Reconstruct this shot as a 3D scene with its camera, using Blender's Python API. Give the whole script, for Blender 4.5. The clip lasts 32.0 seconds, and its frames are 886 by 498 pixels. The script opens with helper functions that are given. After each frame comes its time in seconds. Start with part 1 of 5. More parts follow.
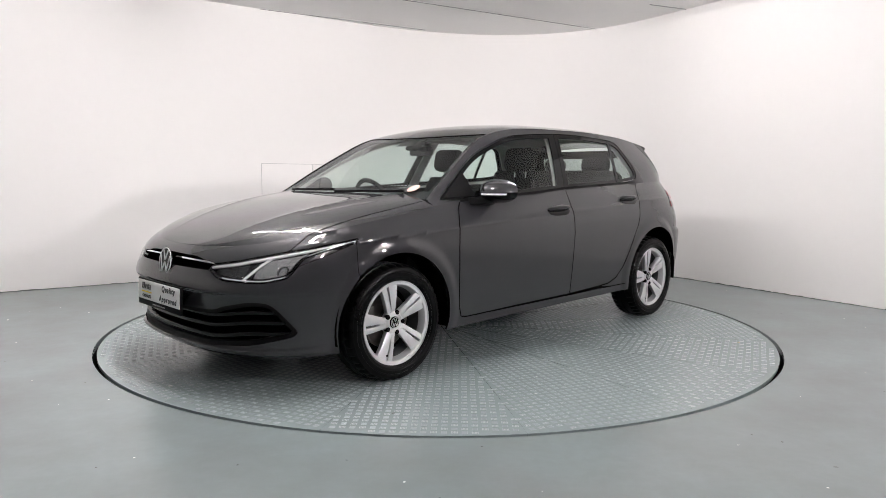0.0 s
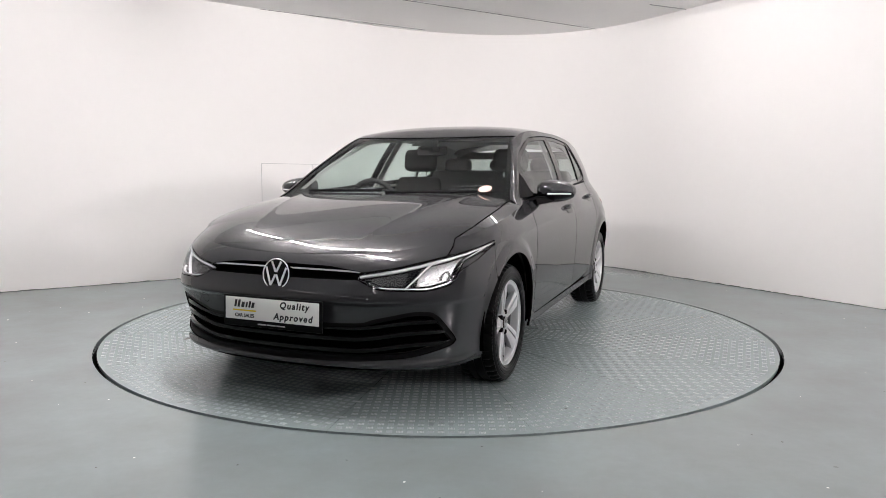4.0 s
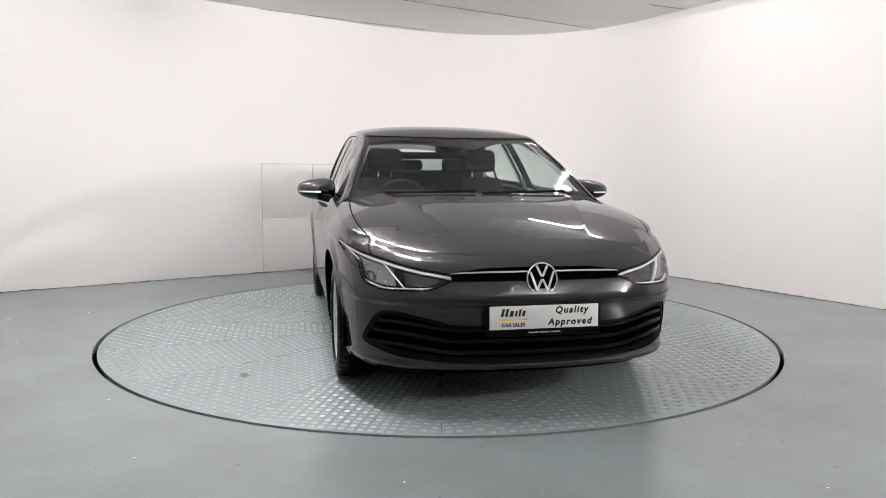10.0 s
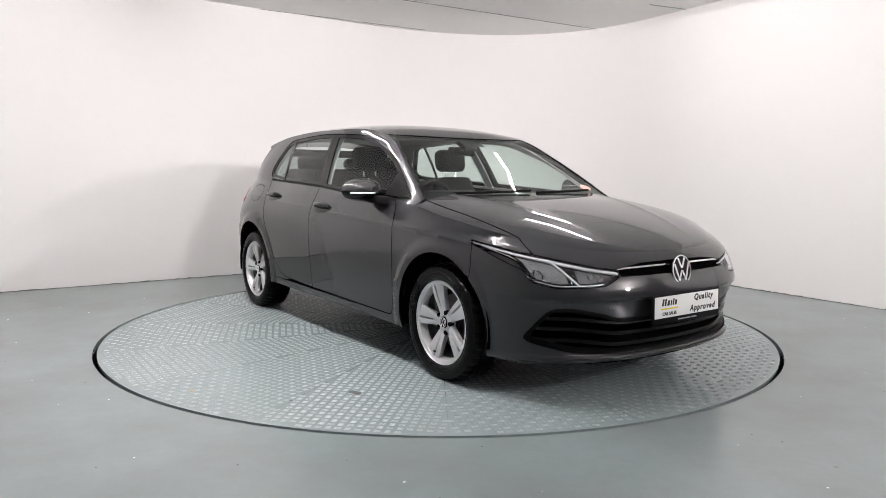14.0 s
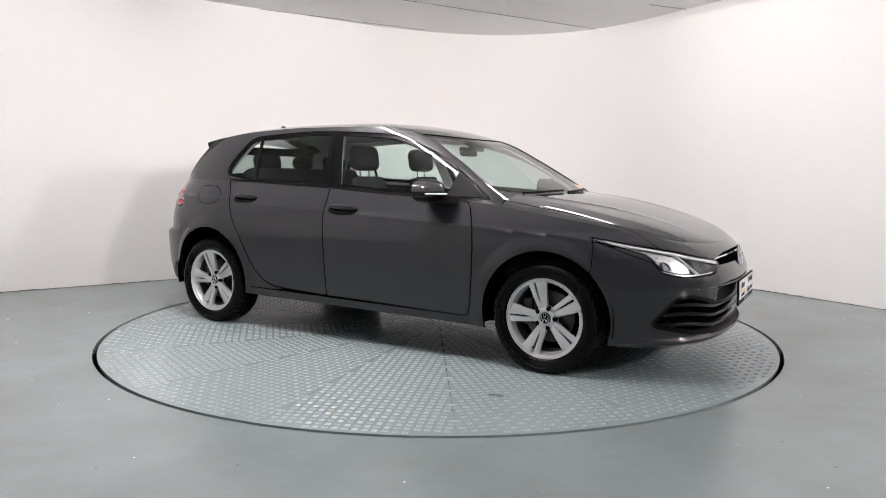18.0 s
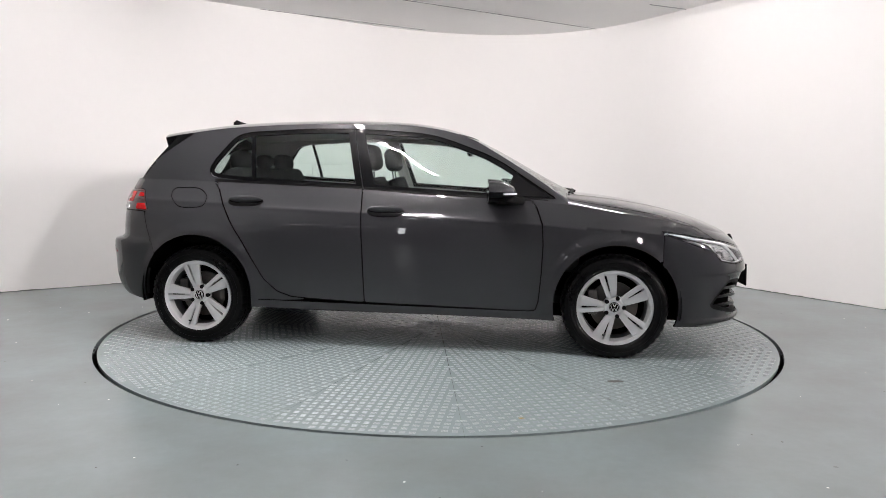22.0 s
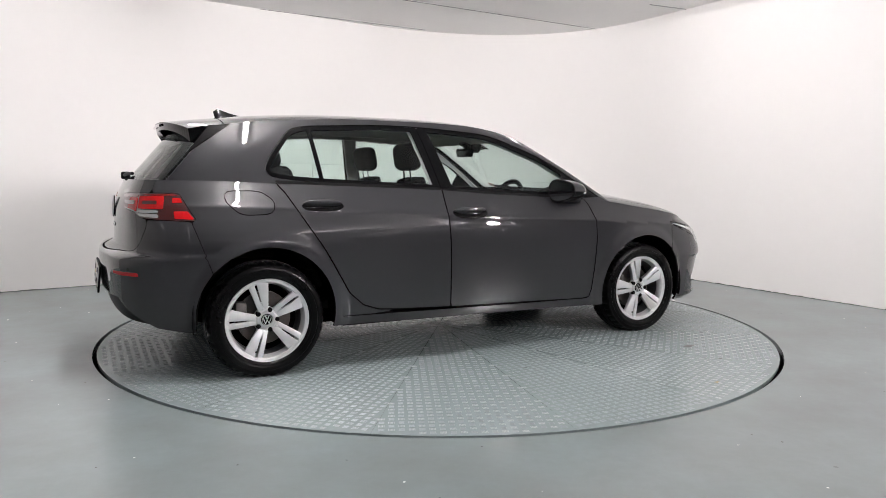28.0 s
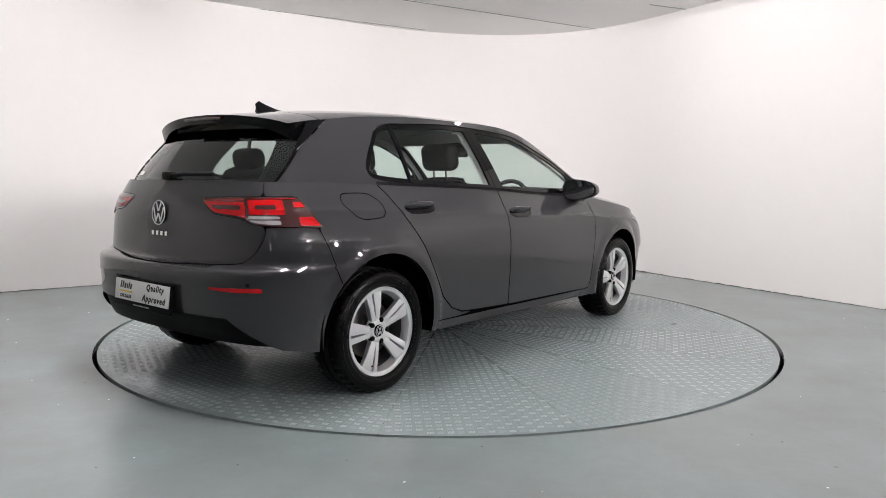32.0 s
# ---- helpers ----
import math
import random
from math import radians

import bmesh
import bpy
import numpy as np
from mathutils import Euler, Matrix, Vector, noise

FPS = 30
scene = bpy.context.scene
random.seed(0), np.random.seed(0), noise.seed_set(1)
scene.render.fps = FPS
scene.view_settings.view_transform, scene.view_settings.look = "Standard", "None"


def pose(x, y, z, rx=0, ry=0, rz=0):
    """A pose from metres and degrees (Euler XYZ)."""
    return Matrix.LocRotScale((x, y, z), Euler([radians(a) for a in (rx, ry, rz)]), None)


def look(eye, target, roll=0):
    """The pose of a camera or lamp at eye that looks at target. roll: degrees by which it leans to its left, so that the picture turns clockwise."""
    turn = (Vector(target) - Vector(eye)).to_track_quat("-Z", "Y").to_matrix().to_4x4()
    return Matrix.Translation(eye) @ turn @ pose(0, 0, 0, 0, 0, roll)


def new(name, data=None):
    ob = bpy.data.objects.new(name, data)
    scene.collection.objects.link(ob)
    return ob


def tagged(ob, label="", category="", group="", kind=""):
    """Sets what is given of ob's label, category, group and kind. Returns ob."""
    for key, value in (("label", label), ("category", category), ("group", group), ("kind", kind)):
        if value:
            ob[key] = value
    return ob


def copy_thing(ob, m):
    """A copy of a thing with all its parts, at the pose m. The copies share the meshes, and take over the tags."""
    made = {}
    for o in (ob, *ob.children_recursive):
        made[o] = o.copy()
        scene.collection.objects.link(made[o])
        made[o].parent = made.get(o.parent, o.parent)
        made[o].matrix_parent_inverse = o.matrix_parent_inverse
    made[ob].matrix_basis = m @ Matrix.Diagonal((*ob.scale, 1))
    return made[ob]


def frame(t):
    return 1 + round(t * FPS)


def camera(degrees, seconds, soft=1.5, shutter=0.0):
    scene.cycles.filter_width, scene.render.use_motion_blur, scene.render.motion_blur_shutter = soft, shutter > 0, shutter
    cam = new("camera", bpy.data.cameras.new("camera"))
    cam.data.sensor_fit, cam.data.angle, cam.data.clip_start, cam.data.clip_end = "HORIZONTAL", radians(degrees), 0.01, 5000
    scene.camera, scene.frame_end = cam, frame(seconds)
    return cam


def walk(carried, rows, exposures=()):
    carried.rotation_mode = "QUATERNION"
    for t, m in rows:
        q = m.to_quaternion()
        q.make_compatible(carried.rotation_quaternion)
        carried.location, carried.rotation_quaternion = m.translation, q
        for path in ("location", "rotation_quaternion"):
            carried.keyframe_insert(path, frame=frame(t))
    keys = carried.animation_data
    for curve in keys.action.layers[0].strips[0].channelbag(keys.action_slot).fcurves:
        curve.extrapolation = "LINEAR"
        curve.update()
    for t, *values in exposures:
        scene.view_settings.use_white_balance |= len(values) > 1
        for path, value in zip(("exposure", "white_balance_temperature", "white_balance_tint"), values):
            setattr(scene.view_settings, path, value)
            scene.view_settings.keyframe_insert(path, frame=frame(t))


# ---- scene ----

# ---------------------------------------------------------------- camera
SECONDS = 32.0
cam = camera(63.975, SECONDS, 0.5)
EYE = (0.0, -5.1332, 1.0818)
AIM = (EYE[0] + 0.0046, EYE[1] + 0.9947, EYE[2] - 0.1028)
walk(cam, [(0.0, look(EYE, AIM, 0.417)), (SECONDS, look(EYE, AIM, 0.417))], exposures=[(0.0, 0.4), (SECONDS, 0.4)])

# turntable: heading of the car in degrees at t seconds
SPIN, HEAD = 5.826, -89.307 - 5.826 * 8
CAR_X, CAR_Y = -0.1446, 0.0279
TABLE_R = 2.2655
NOSE_DOWN = 0.39

# ---------------------------------------------------------------- light
world = bpy.data.worlds.new("world")
scene.world = world
world.use_nodes = True
world.node_tree.nodes["Background"].inputs[0].default_value = (0.9, 0.95, 1.0, 1)
world.node_tree.nodes["Background"].inputs[1].default_value = 0.05
CEILING = 2.84

# ---------------------------------------------------------------- materials
def material(name, colour, rough=0.5, metal=0.0, grain=0.0, scale=40.0, bump=0.0, coat=0.0, big=0.0, spec=0.5, tint=None):
    """Principled surface with variation at two scales: grain (fine) and big (stains)."""
    m = bpy.data.materials.new(name)
    m.use_nodes = True
    nt = m.node_tree
    b = nt.nodes["Principled BSDF"]
    b.inputs["Base Color"].default_value = (*colour, 1)
    b.inputs["Roughness"].default_value = rough
    b.inputs["Metallic"].default_value = metal
    b.inputs["Specular IOR Level"].default_value = spec
    b.inputs["Coat Weight"].default_value = coat
    b.inputs["Coat Roughness"].default_value = 0.02
    if grain or bump or big:
        co = nt.nodes.new("ShaderNodeTexCoord")
        n1 = nt.nodes.new("ShaderNodeTexNoise")
        n1.inputs["Scale"].default_value = scale
        n1.inputs["Detail"].default_value = 5
        n2 = nt.nodes.new("ShaderNodeTexNoise")
        n2.inputs["Scale"].default_value = 1.3
        n2.inputs["Detail"].default_value = 6
        n2.inputs["Roughness"].default_value = 0.62
        nt.links.new(co.outputs["Object"], n1.inputs["Vector"])
        nt.links.new(co.outputs["Object"], n2.inputs["Vector"])
        mix1 = nt.nodes.new("ShaderNodeMix")
        mix1.data_type, mix1.blend_type = "RGBA", "MIX"
        lo = [c * (1 - grain) for c in colour]
        hi = [min(1, c * (1 + grain)) for c in colour]
        mix1.inputs[6].default_value, mix1.inputs[7].default_value = (*lo, 1), (*hi, 1)
        nt.links.new(n1.outputs["Fac"], mix1.inputs[0])
        ramp = nt.nodes.new("ShaderNodeMapRange")
        ramp.inputs["From Min"].default_value, ramp.inputs["From Max"].default_value = 0.35, 0.7
        nt.links.new(n2.outputs["Fac"], ramp.inputs["Value"])
        mul = nt.nodes.new("ShaderNodeMath")
        mul.operation = "MULTIPLY"
        mul.inputs[1].default_value = big
        nt.links.new(ramp.outputs["Result"], mul.inputs[0])
        mix2 = nt.nodes.new("ShaderNodeMix")
        mix2.data_type, mix2.blend_type = "RGBA", "MIX"
        other = tint or [c * 0.6 for c in colour]
        mix2.inputs[7].default_value = (*other, 1)
        nt.links.new(mix1.outputs[2], mix2.inputs[6])
        nt.links.new(mul.outputs[0], mix2.inputs[0])
        nt.links.new(mix2.outputs[2], b.inputs["Base Color"])
        if big:
            rr = nt.nodes.new("ShaderNodeMapRange")
            rr.inputs["To Min"].default_value, rr.inputs["To Max"].default_value = rough * 0.8, min(1, rough * 1.35)
            nt.links.new(n2.outputs["Fac"], rr.inputs["Value"])
            nt.links.new(rr.outputs["Result"], b.inputs["Roughness"])
        if bump:
            bp = nt.nodes.new("ShaderNodeBump")
            bp.inputs["Strength"].default_value = 0.5
            bp.inputs["Distance"].default_value = bump
            nt.links.new(n1.outputs["Fac"], bp.inputs["Height"])
            nt.links.new(bp.outputs["Normal"], b.inputs["Normal"])
    return m


def glass(name, colour, mixing=0.92, rough=0.0):
    """Thin pane: clear film with a mirror gloss on top."""
    m = bpy.data.materials.new(name)
    m.use_nodes = True
    nt = m.node_tree
    nt.nodes.remove(nt.nodes["Principled BSDF"])
    out = nt.nodes["Material Output"]
    t = nt.nodes.new("ShaderNodeBsdfTransparent")
    t.inputs[0].default_value = (*colour, 1)
    g = nt.nodes.new("ShaderNodeBsdfGlossy")
    g.inputs["Roughness"].default_value = rough
    lw = nt.nodes.new("ShaderNodeLayerWeight")
    lw.inputs["Blend"].default_value = 0.5
    pw = nt.nodes.new("ShaderNodeMath")
    pw.operation = "POWER"
    pw.inputs[1].default_value = 5.0
    nt.links.new(lw.outputs["Facing"], pw.inputs[0])
    fr = nt.nodes.new("ShaderNodeMath")
    fr.operation = "MULTIPLY_ADD"
    fr.inputs[1].default_value, fr.inputs[2].default_value = 0.9, 0.055
    nt.links.new(pw.outputs[0], fr.inputs[0])
    mx = nt.nodes.new("ShaderNodeMixShader")
    nt.links.new(fr.outputs[0], mx.inputs[0])
    nt.links.new(t.outputs[0], mx.inputs[1])
    nt.links.new(g.outputs[0], mx.inputs[2])
    nt.links.new(mx.outputs[0], out.inputs["Surface"])
    return m


def glow(name, colour, strength):
    m = bpy.data.materials.new(name)
    m.use_nodes = True
    b = m.node_tree.nodes["Principled BSDF"]
    b.inputs["Base Color"].default_value = (*colour, 1)
    b.inputs["Emission Color"].default_value = (*colour, 1)
    b.inputs["Emission Strength"].default_value = strength
    return m


PAINT = material("car_paint_grey", (0.021, 0.021, 0.0235), 0.5, 0.0, 0.08, 1400, 0, 1.0, 0.0, 0.05)
SLAT = material("satin_black", (0.003, 0.003, 0.0032), 0.2, 0, 0.1, 200, spec=0.22)
PAPER = material("pink_paper", (0.75, 0.5, 0.42), 0.7, 0, 0.25, 60)
GLOSS_BLACK = material("gloss_black", (0.002, 0.002, 0.0024), 0.05, 0, spec=0.2)
BLACK = material("black_plastic", (0.004, 0.004, 0.0043), 0.5, 0, 0.2, 260, 0.0006, spec=0.06)
# near-black for recesses: their deep shade is put into the colour
DARK = material("cavity_shade", (0.002, 0.002, 0.002), 0.9, 0, 0.3, 60, spec=0.0)
RUBBER = material("tyre_rubber", (0.0025, 0.0025, 0.0027), 0.27, 0, 0.25, 90, 0.0004, big=0.25, tint=(0.004, 0.004, 0.004), spec=0.12)
ALLOY = material("alloy_silver", (0.63, 0.63, 0.64), 0.34, 0.55, 0.05, 300, 0.0)
# darker copy of the alloy: the barrel's shade is put into the colour
ALLOY_SHADED = material("alloy_shaded", (0.15, 0.15, 0.155), 0.5, 0.6, 0.2, 80)
IRON = material("brake_iron", (0.1, 0.096, 0.094), 0.42, 0.8, 0.25, 120, big=0.4, tint=(0.12, 0.09, 0.07))
CHROME = material("chrome", (0.8, 0.8, 0.81), 0.08, 1.0, 0.02, 90)
MIRROR = material("mirror_glass", (0.5, 0.51, 0.53), 0.01, 1.0, 0.02, 20)
WHITE_PLATE = material("plate_white", (0.78, 0.78, 0.76), 0.35, 0, 0.02, 120, coat=0.3)
BADGE = material("badge_silver", (0.72, 0.72, 0.73), 0.3, 0.3, 0.03, 90, coat=0.5)
INK = material("ink_black", (0.01, 0.01, 0.012), 0.5)
YELLOW = material("ink_yellow", (0.75, 0.55, 0.03), 0.5)
WHITE = material("white_mark", (0.75, 0.75, 0.75), 0.5)
MARK_GREY = material("grey_mark", (0.35, 0.35, 0.35), 0.5)
ORANGE = material("amber_plastic", (0.7, 0.16, 0.02), 0.3, coat=0.4)
RED = material("lamp_red", (0.36, 0.004, 0.006), 0.15, 0, 0.05, 60, coat=0.35, spec=0.3)
RED_DARK = material("lamp_red_dark", (0.035, 0.0015, 0.002), 0.12, 0, 0.05, 60, coat=1.0)
RED_DEEP = material("lamp_red_deep", (0.16, 0.003, 0.004), 0.12, 0, 0.05, 60, coat=1.0)
LAMP_GREY = material("lamp_reflector", (0.42, 0.425, 0.43), 0.25, 0.8, 0.35, 45, 0.006)
LAMP_DIM = material("lamp_dark_reflector", (0.08, 0.08, 0.084), 0.25, 0.7, 0.2, 60, 0.002)
LAMP_BAND = material("lamp_clear_band", (0.34, 0.34, 0.35), 0.22, 0.3, 0.15, 120, coat=0.8)
LAMP_WHITE = material("lamp_clear_white", (0.82, 0.83, 0.84), 0.25, 0.2, 0.05, 200, coat=0.6)
GLASS = glass("window_glass", (0.78, 0.875, 0.84))
SCREEN = glass("windscreen_glass", (0.80, 0.875, 0.85))
PRIVACY = glass("rear_glass", (0.5, 0.55, 0.53))
LENS = glass("lamp_lens", (0.97, 0.97, 0.98))
FABRIC = material("seat_fabric", (0.008, 0.008, 0.0085), 0.9, 0, 0.08, 60, 0.0, big=0.3, spec=0.15)
TRIM = material("trim_soft_black", (0.008, 0.008, 0.0085), 0.62, 0, 0.15, 320, 0.0004, spec=0.2)
TRIM_GREY = material("headliner_grey", (0.42, 0.42, 0.41), 0.9, 0, 0.06, 400, 0.0003)
WALL = material("painted_wall", (0.80, 0.786, 0.772), 0.62, 0, 0.012, 14, 0.001, big=0.06, tint=(0.72, 0.71, 0.695))
# for the unseen hall walls, kept dark to limit bounced light
WALL_GREY = material("grey_wall", (0.12, 0.12, 0.12), 0.8, 0, 0.03, 14, 0.001, big=0.1)
CEIL = material("painted_ceiling", (0.86, 0.85, 0.84), 0.8, 0, 0.02, 30, 0.0006, big=0.1, tint=(0.72, 0.71, 0.70))
FLOOR = material("painted_floor", (0.21, 0.25, 0.253), 0.2, 0, 0.05, 22, 0.0005, big=0.75, tint=(0.165, 0.182, 0.176), coat=0.0)
PLATE = material("painted_steel", (0.24, 0.284, 0.288), 0.21, 0, 0.07, 30, 0.0003, big=0.2, tint=(0.20, 0.235, 0.24))
LUG = material("worn_steel", (0.25, 0.294, 0.299), 0.31, 0.0, 0.06, 30)
TUBE = glow("tube_glow", (1.0, 0.945, 0.955), 245.0)
TUBE_SHORT = glow("short_tube_glow", (1.0, 0.945, 0.955), 440.0)
TUBE_DIM = glow("dim_tube_glow", (1.0, 0.945, 0.955), 50.0)
TUBE_SIDE = glow("side_tube_glow", (1.0, 0.945, 0.955), 62.0)
TUBE_OLD = glow("old_tube_glow", (1.0, 0.945, 0.955), 11.0)
FLOOD = glow("flood_glow", (1.0, 0.93, 0.94), 1350.0)
FLOOD_SMALL = glow("small_flood_glow", (1.0, 0.93, 0.94), 1050.0)
DAYLIGHT = glow("daylight_pane", (0.95, 0.97, 1.0), 9.0)
CHIP = material("pale_chip", (0.5, 0.52, 0.51), 0.6, 0, 0.1, 60)
DIRT = material("dirt", (0.05, 0.055, 0.05), 0.8, 0, 0.3, 60)
CRUMB = material("dry_crumb", (0.25, 0.17, 0.05), 0.8, 0, 0.3, 80)
JOINT = material("joint_grey", (0.25, 0.25, 0.25), 0.8, 0, 0.1, 40)
# grey that paints the shade in the gaps round the access panels
EDGE = material("edge_shade", (0.42, 0.42, 0.42), 0.8, 0, 0.2, 20)
HOUSING = material("white_metal", (0.75, 0.75, 0.74), 0.4, 0, 0.03, 80)


# ---------------------------------------------------------------- mesh tools
def link_mesh(name, verts, faces, mat, parent=None, label="", normals=None, flat=False, dark_from=None):
    me = bpy.data.meshes.new(name)
    me.from_pydata([tuple(map(float, v)) for v in verts], [], [tuple(map(int, f)) for f in faces])
    me.materials.append(mat)
    # turned-in edges go near-black, painting the shade inside panel gaps
    if dark_from is not None:
        me.materials.append(DARK)
        me.polygons.foreach_set("material_index", [int(i >= dark_from) for i in range(len(me.polygons))])
    if not flat:
        me.polygons.foreach_set("use_smooth", [True] * len(me.polygons))
    me.update()
    if normals is not None:
        me.normals_split_custom_set_from_vertices([tuple(map(float, n)) for n in normals])
    ob = new(name, me)
    if parent:
        ob.parent = parent
    if label:
        tagged(ob, label)
    return ob


def part(name, bm, mat, parent=None, label="", smooth=40):
    me = bpy.data.meshes.new(name)
    bmesh.ops.recalc_face_normals(bm, faces=bm.faces)
    bm.to_mesh(me)
    bm.free()
    me.materials.append(mat)
    if smooth:
        me.polygons.foreach_set("use_smooth", [True] * len(me.polygons))
        me.set_sharp_from_angle(angle=radians(smooth))
    ob = new(name, me)
    if parent:
        ob.parent = parent
    if label:
        tagged(ob, label)
    return ob


def box_bm(bm, size, m, bevel=0.0, seg=2):
    r = bmesh.ops.create_cube(bm, size=1, matrix=m @ Matrix.Diagonal((*size, 1)))
    if bevel:
        es = {e for v in r["verts"] for e in v.link_edges}
        bmesh.ops.bevel(bm, geom=list(es), offset=bevel, segments=seg, affect="EDGES", profile=0.5)
    return bm


def box(name, size, m, mat, parent=None, label="", bevel=0.004, seg=2):
    return part(name, box_bm(bmesh.new(), size, m, bevel, seg), mat, parent, label)


def lathe(profile, steps, axis="y"):
    """Closed ring surface from (radius, along) pairs round the y axis."""
    bm = bmesh.new()
    rings = []
    for k in range(steps):
        a = 2 * math.pi * k / steps
        rings.append([bm.verts.new((r * math.cos(a), h, r * math.sin(a))) for r, h in profile])
    for k in range(steps):
        a, b = rings[k], rings[(k + 1) % steps]
        for i in range(len(profile) - 1):
            bm.faces.new((a[i], a[i + 1], b[i + 1], b[i]))
    bmesh.ops.remove_doubles(bm, verts=bm.verts, dist=1e-5)
    return bm


def lathe_z(profile, steps):
    bm = lathe(profile, steps)
    bmesh.ops.rotate(bm, verts=bm.verts, cent=(0, 0, 0), matrix=Matrix.Rotation(radians(90), 3, "X"))
    return bm


def prism(outline, y0, y1, bevel=0.0):
    """Solid from an x-z outline between y0 and y1."""
    bm = bmesh.new()
    a = [bm.verts.new((x, y0, z)) for x, z in outline]
    b = [bm.verts.new((x, y1, z)) for x, z in outline]
    bm.faces.new(a)
    bm.faces.new(b[::-1])
    n = len(a)
    for i in range(n):
        bm.faces.new((a[i], b[i], b[(i + 1) % n], a[(i + 1) % n]))
    bmesh.ops.recalc_face_normals(bm, faces=bm.faces)
    if bevel:
        bmesh.ops.bevel(bm, geom=list(bm.edges), offset=bevel, segments=2, affect="EDGES", profile=0.5)
    return bm


def tube_bm(bm, pts, r, sides=8):
    rings = []
    pts = [Vector(p) for p in pts]
    for i, p in enumerate(pts):
        d = (pts[min(i + 1, len(pts) - 1)] - pts[max(i - 1, 0)]).normalized()
        q = d.to_track_quat("Z", "Y")
        rings.append([bm.verts.new(p + q @ Vector((r * math.cos(2 * math.pi * k / sides), r * math.sin(2 * math.pi * k / sides), 0))) for k in range(sides)])
    for a, b in zip(rings, rings[1:]):
        for k in range(sides):
            bm.faces.new((a[k], a[(k + 1) % sides], b[(k + 1) % sides], b[k]))
    bm.faces.new(rings[0][::-1])
    bm.faces.new(rings[-1])
    return bm


def curve(pairs):
    """Smooth monotone interpolation (pchip) through (x, y) pairs."""
    pairs = sorted(pairs)
    X = np.array([p[0] for p in pairs], float)
    Y = np.array([p[1] for p in pairs], float)
    h = np.diff(X)
    d = np.diff(Y) / h
    m = np.zeros_like(Y)
    for i in range(1, len(X) - 1):
        if d[i - 1] * d[i] > 0:
            w1, w2 = 2 * h[i] + h[i - 1], h[i] + 2 * h[i - 1]
            m[i] = (w1 + w2) / (w1 / d[i - 1] + w2 / d[i])
    m[0], m[-1] = d[0], d[-1]

    def f(x):
        x = np.clip(np.asarray(x, float), X[0], X[-1])
        i = np.clip(np.searchsorted(X, x) - 1, 0, len(X) - 2)
        s = (x - X[i]) / h[i]
        return Y[i] * (1 + 2 * s) * (1 - s) ** 2 + m[i] * h[i] * s * (1 - s) ** 2 + Y[i + 1] * s * s * (3 - 2 * s) + m[i + 1] * h[i] * s * s * (s - 1)
    return f


def rounded(pts, r=0.3, n=6):
    """Closed outline with rounded corners; r is the share of each side that is rounded off, or a list."""
    out = []
    k = len(pts)
    for i in range(k):
        p0, p1, p2 = (np.array(pts[(i + j) % k], float) for j in (-1, 0, 1))
        rr = r[i] if isinstance(r, (list, tuple)) else r
        a, b = p1 + (p0 - p1) * rr, p1 + (p2 - p1) * rr
        if rr <= 0:
            out.append(p1)
            continue
        for t in np.linspace(0, 1, n):
            out.append(a * (1 - t) ** 2 + 2 * p1 * t * (1 - t) + b * t * t)
    return np.array(out)


def inside(px, pz, poly):
    """Signed distance to a closed outline, positive inside."""
    px, pz = np.asarray(px, float), np.asarray(pz, float)
    best = np.full(px.shape, 1e9)
    odd = np.zeros(px.shape, bool)
    n = len(poly)
    for i in range(n):
        ax, az = poly[i]
        bx, bz = poly[(i + 1) % n]
        ex, ez = bx - ax, bz - az
        L = ex * ex + ez * ez + 1e-12
        t = np.clip(((px - ax) * ex + (pz - az) * ez) / L, 0, 1)
        best = np.minimum(best, (px - ax - t * ex) ** 2 + (pz - az - t * ez) ** 2)
        if abs(ez) > 1e-9:
            cross = ((az > pz) != (bz > pz)) & (px < ax + (pz - az) / ez * ex)
            odd ^= cross
    return np.where(odd, 1, -1) * np.sqrt(best)


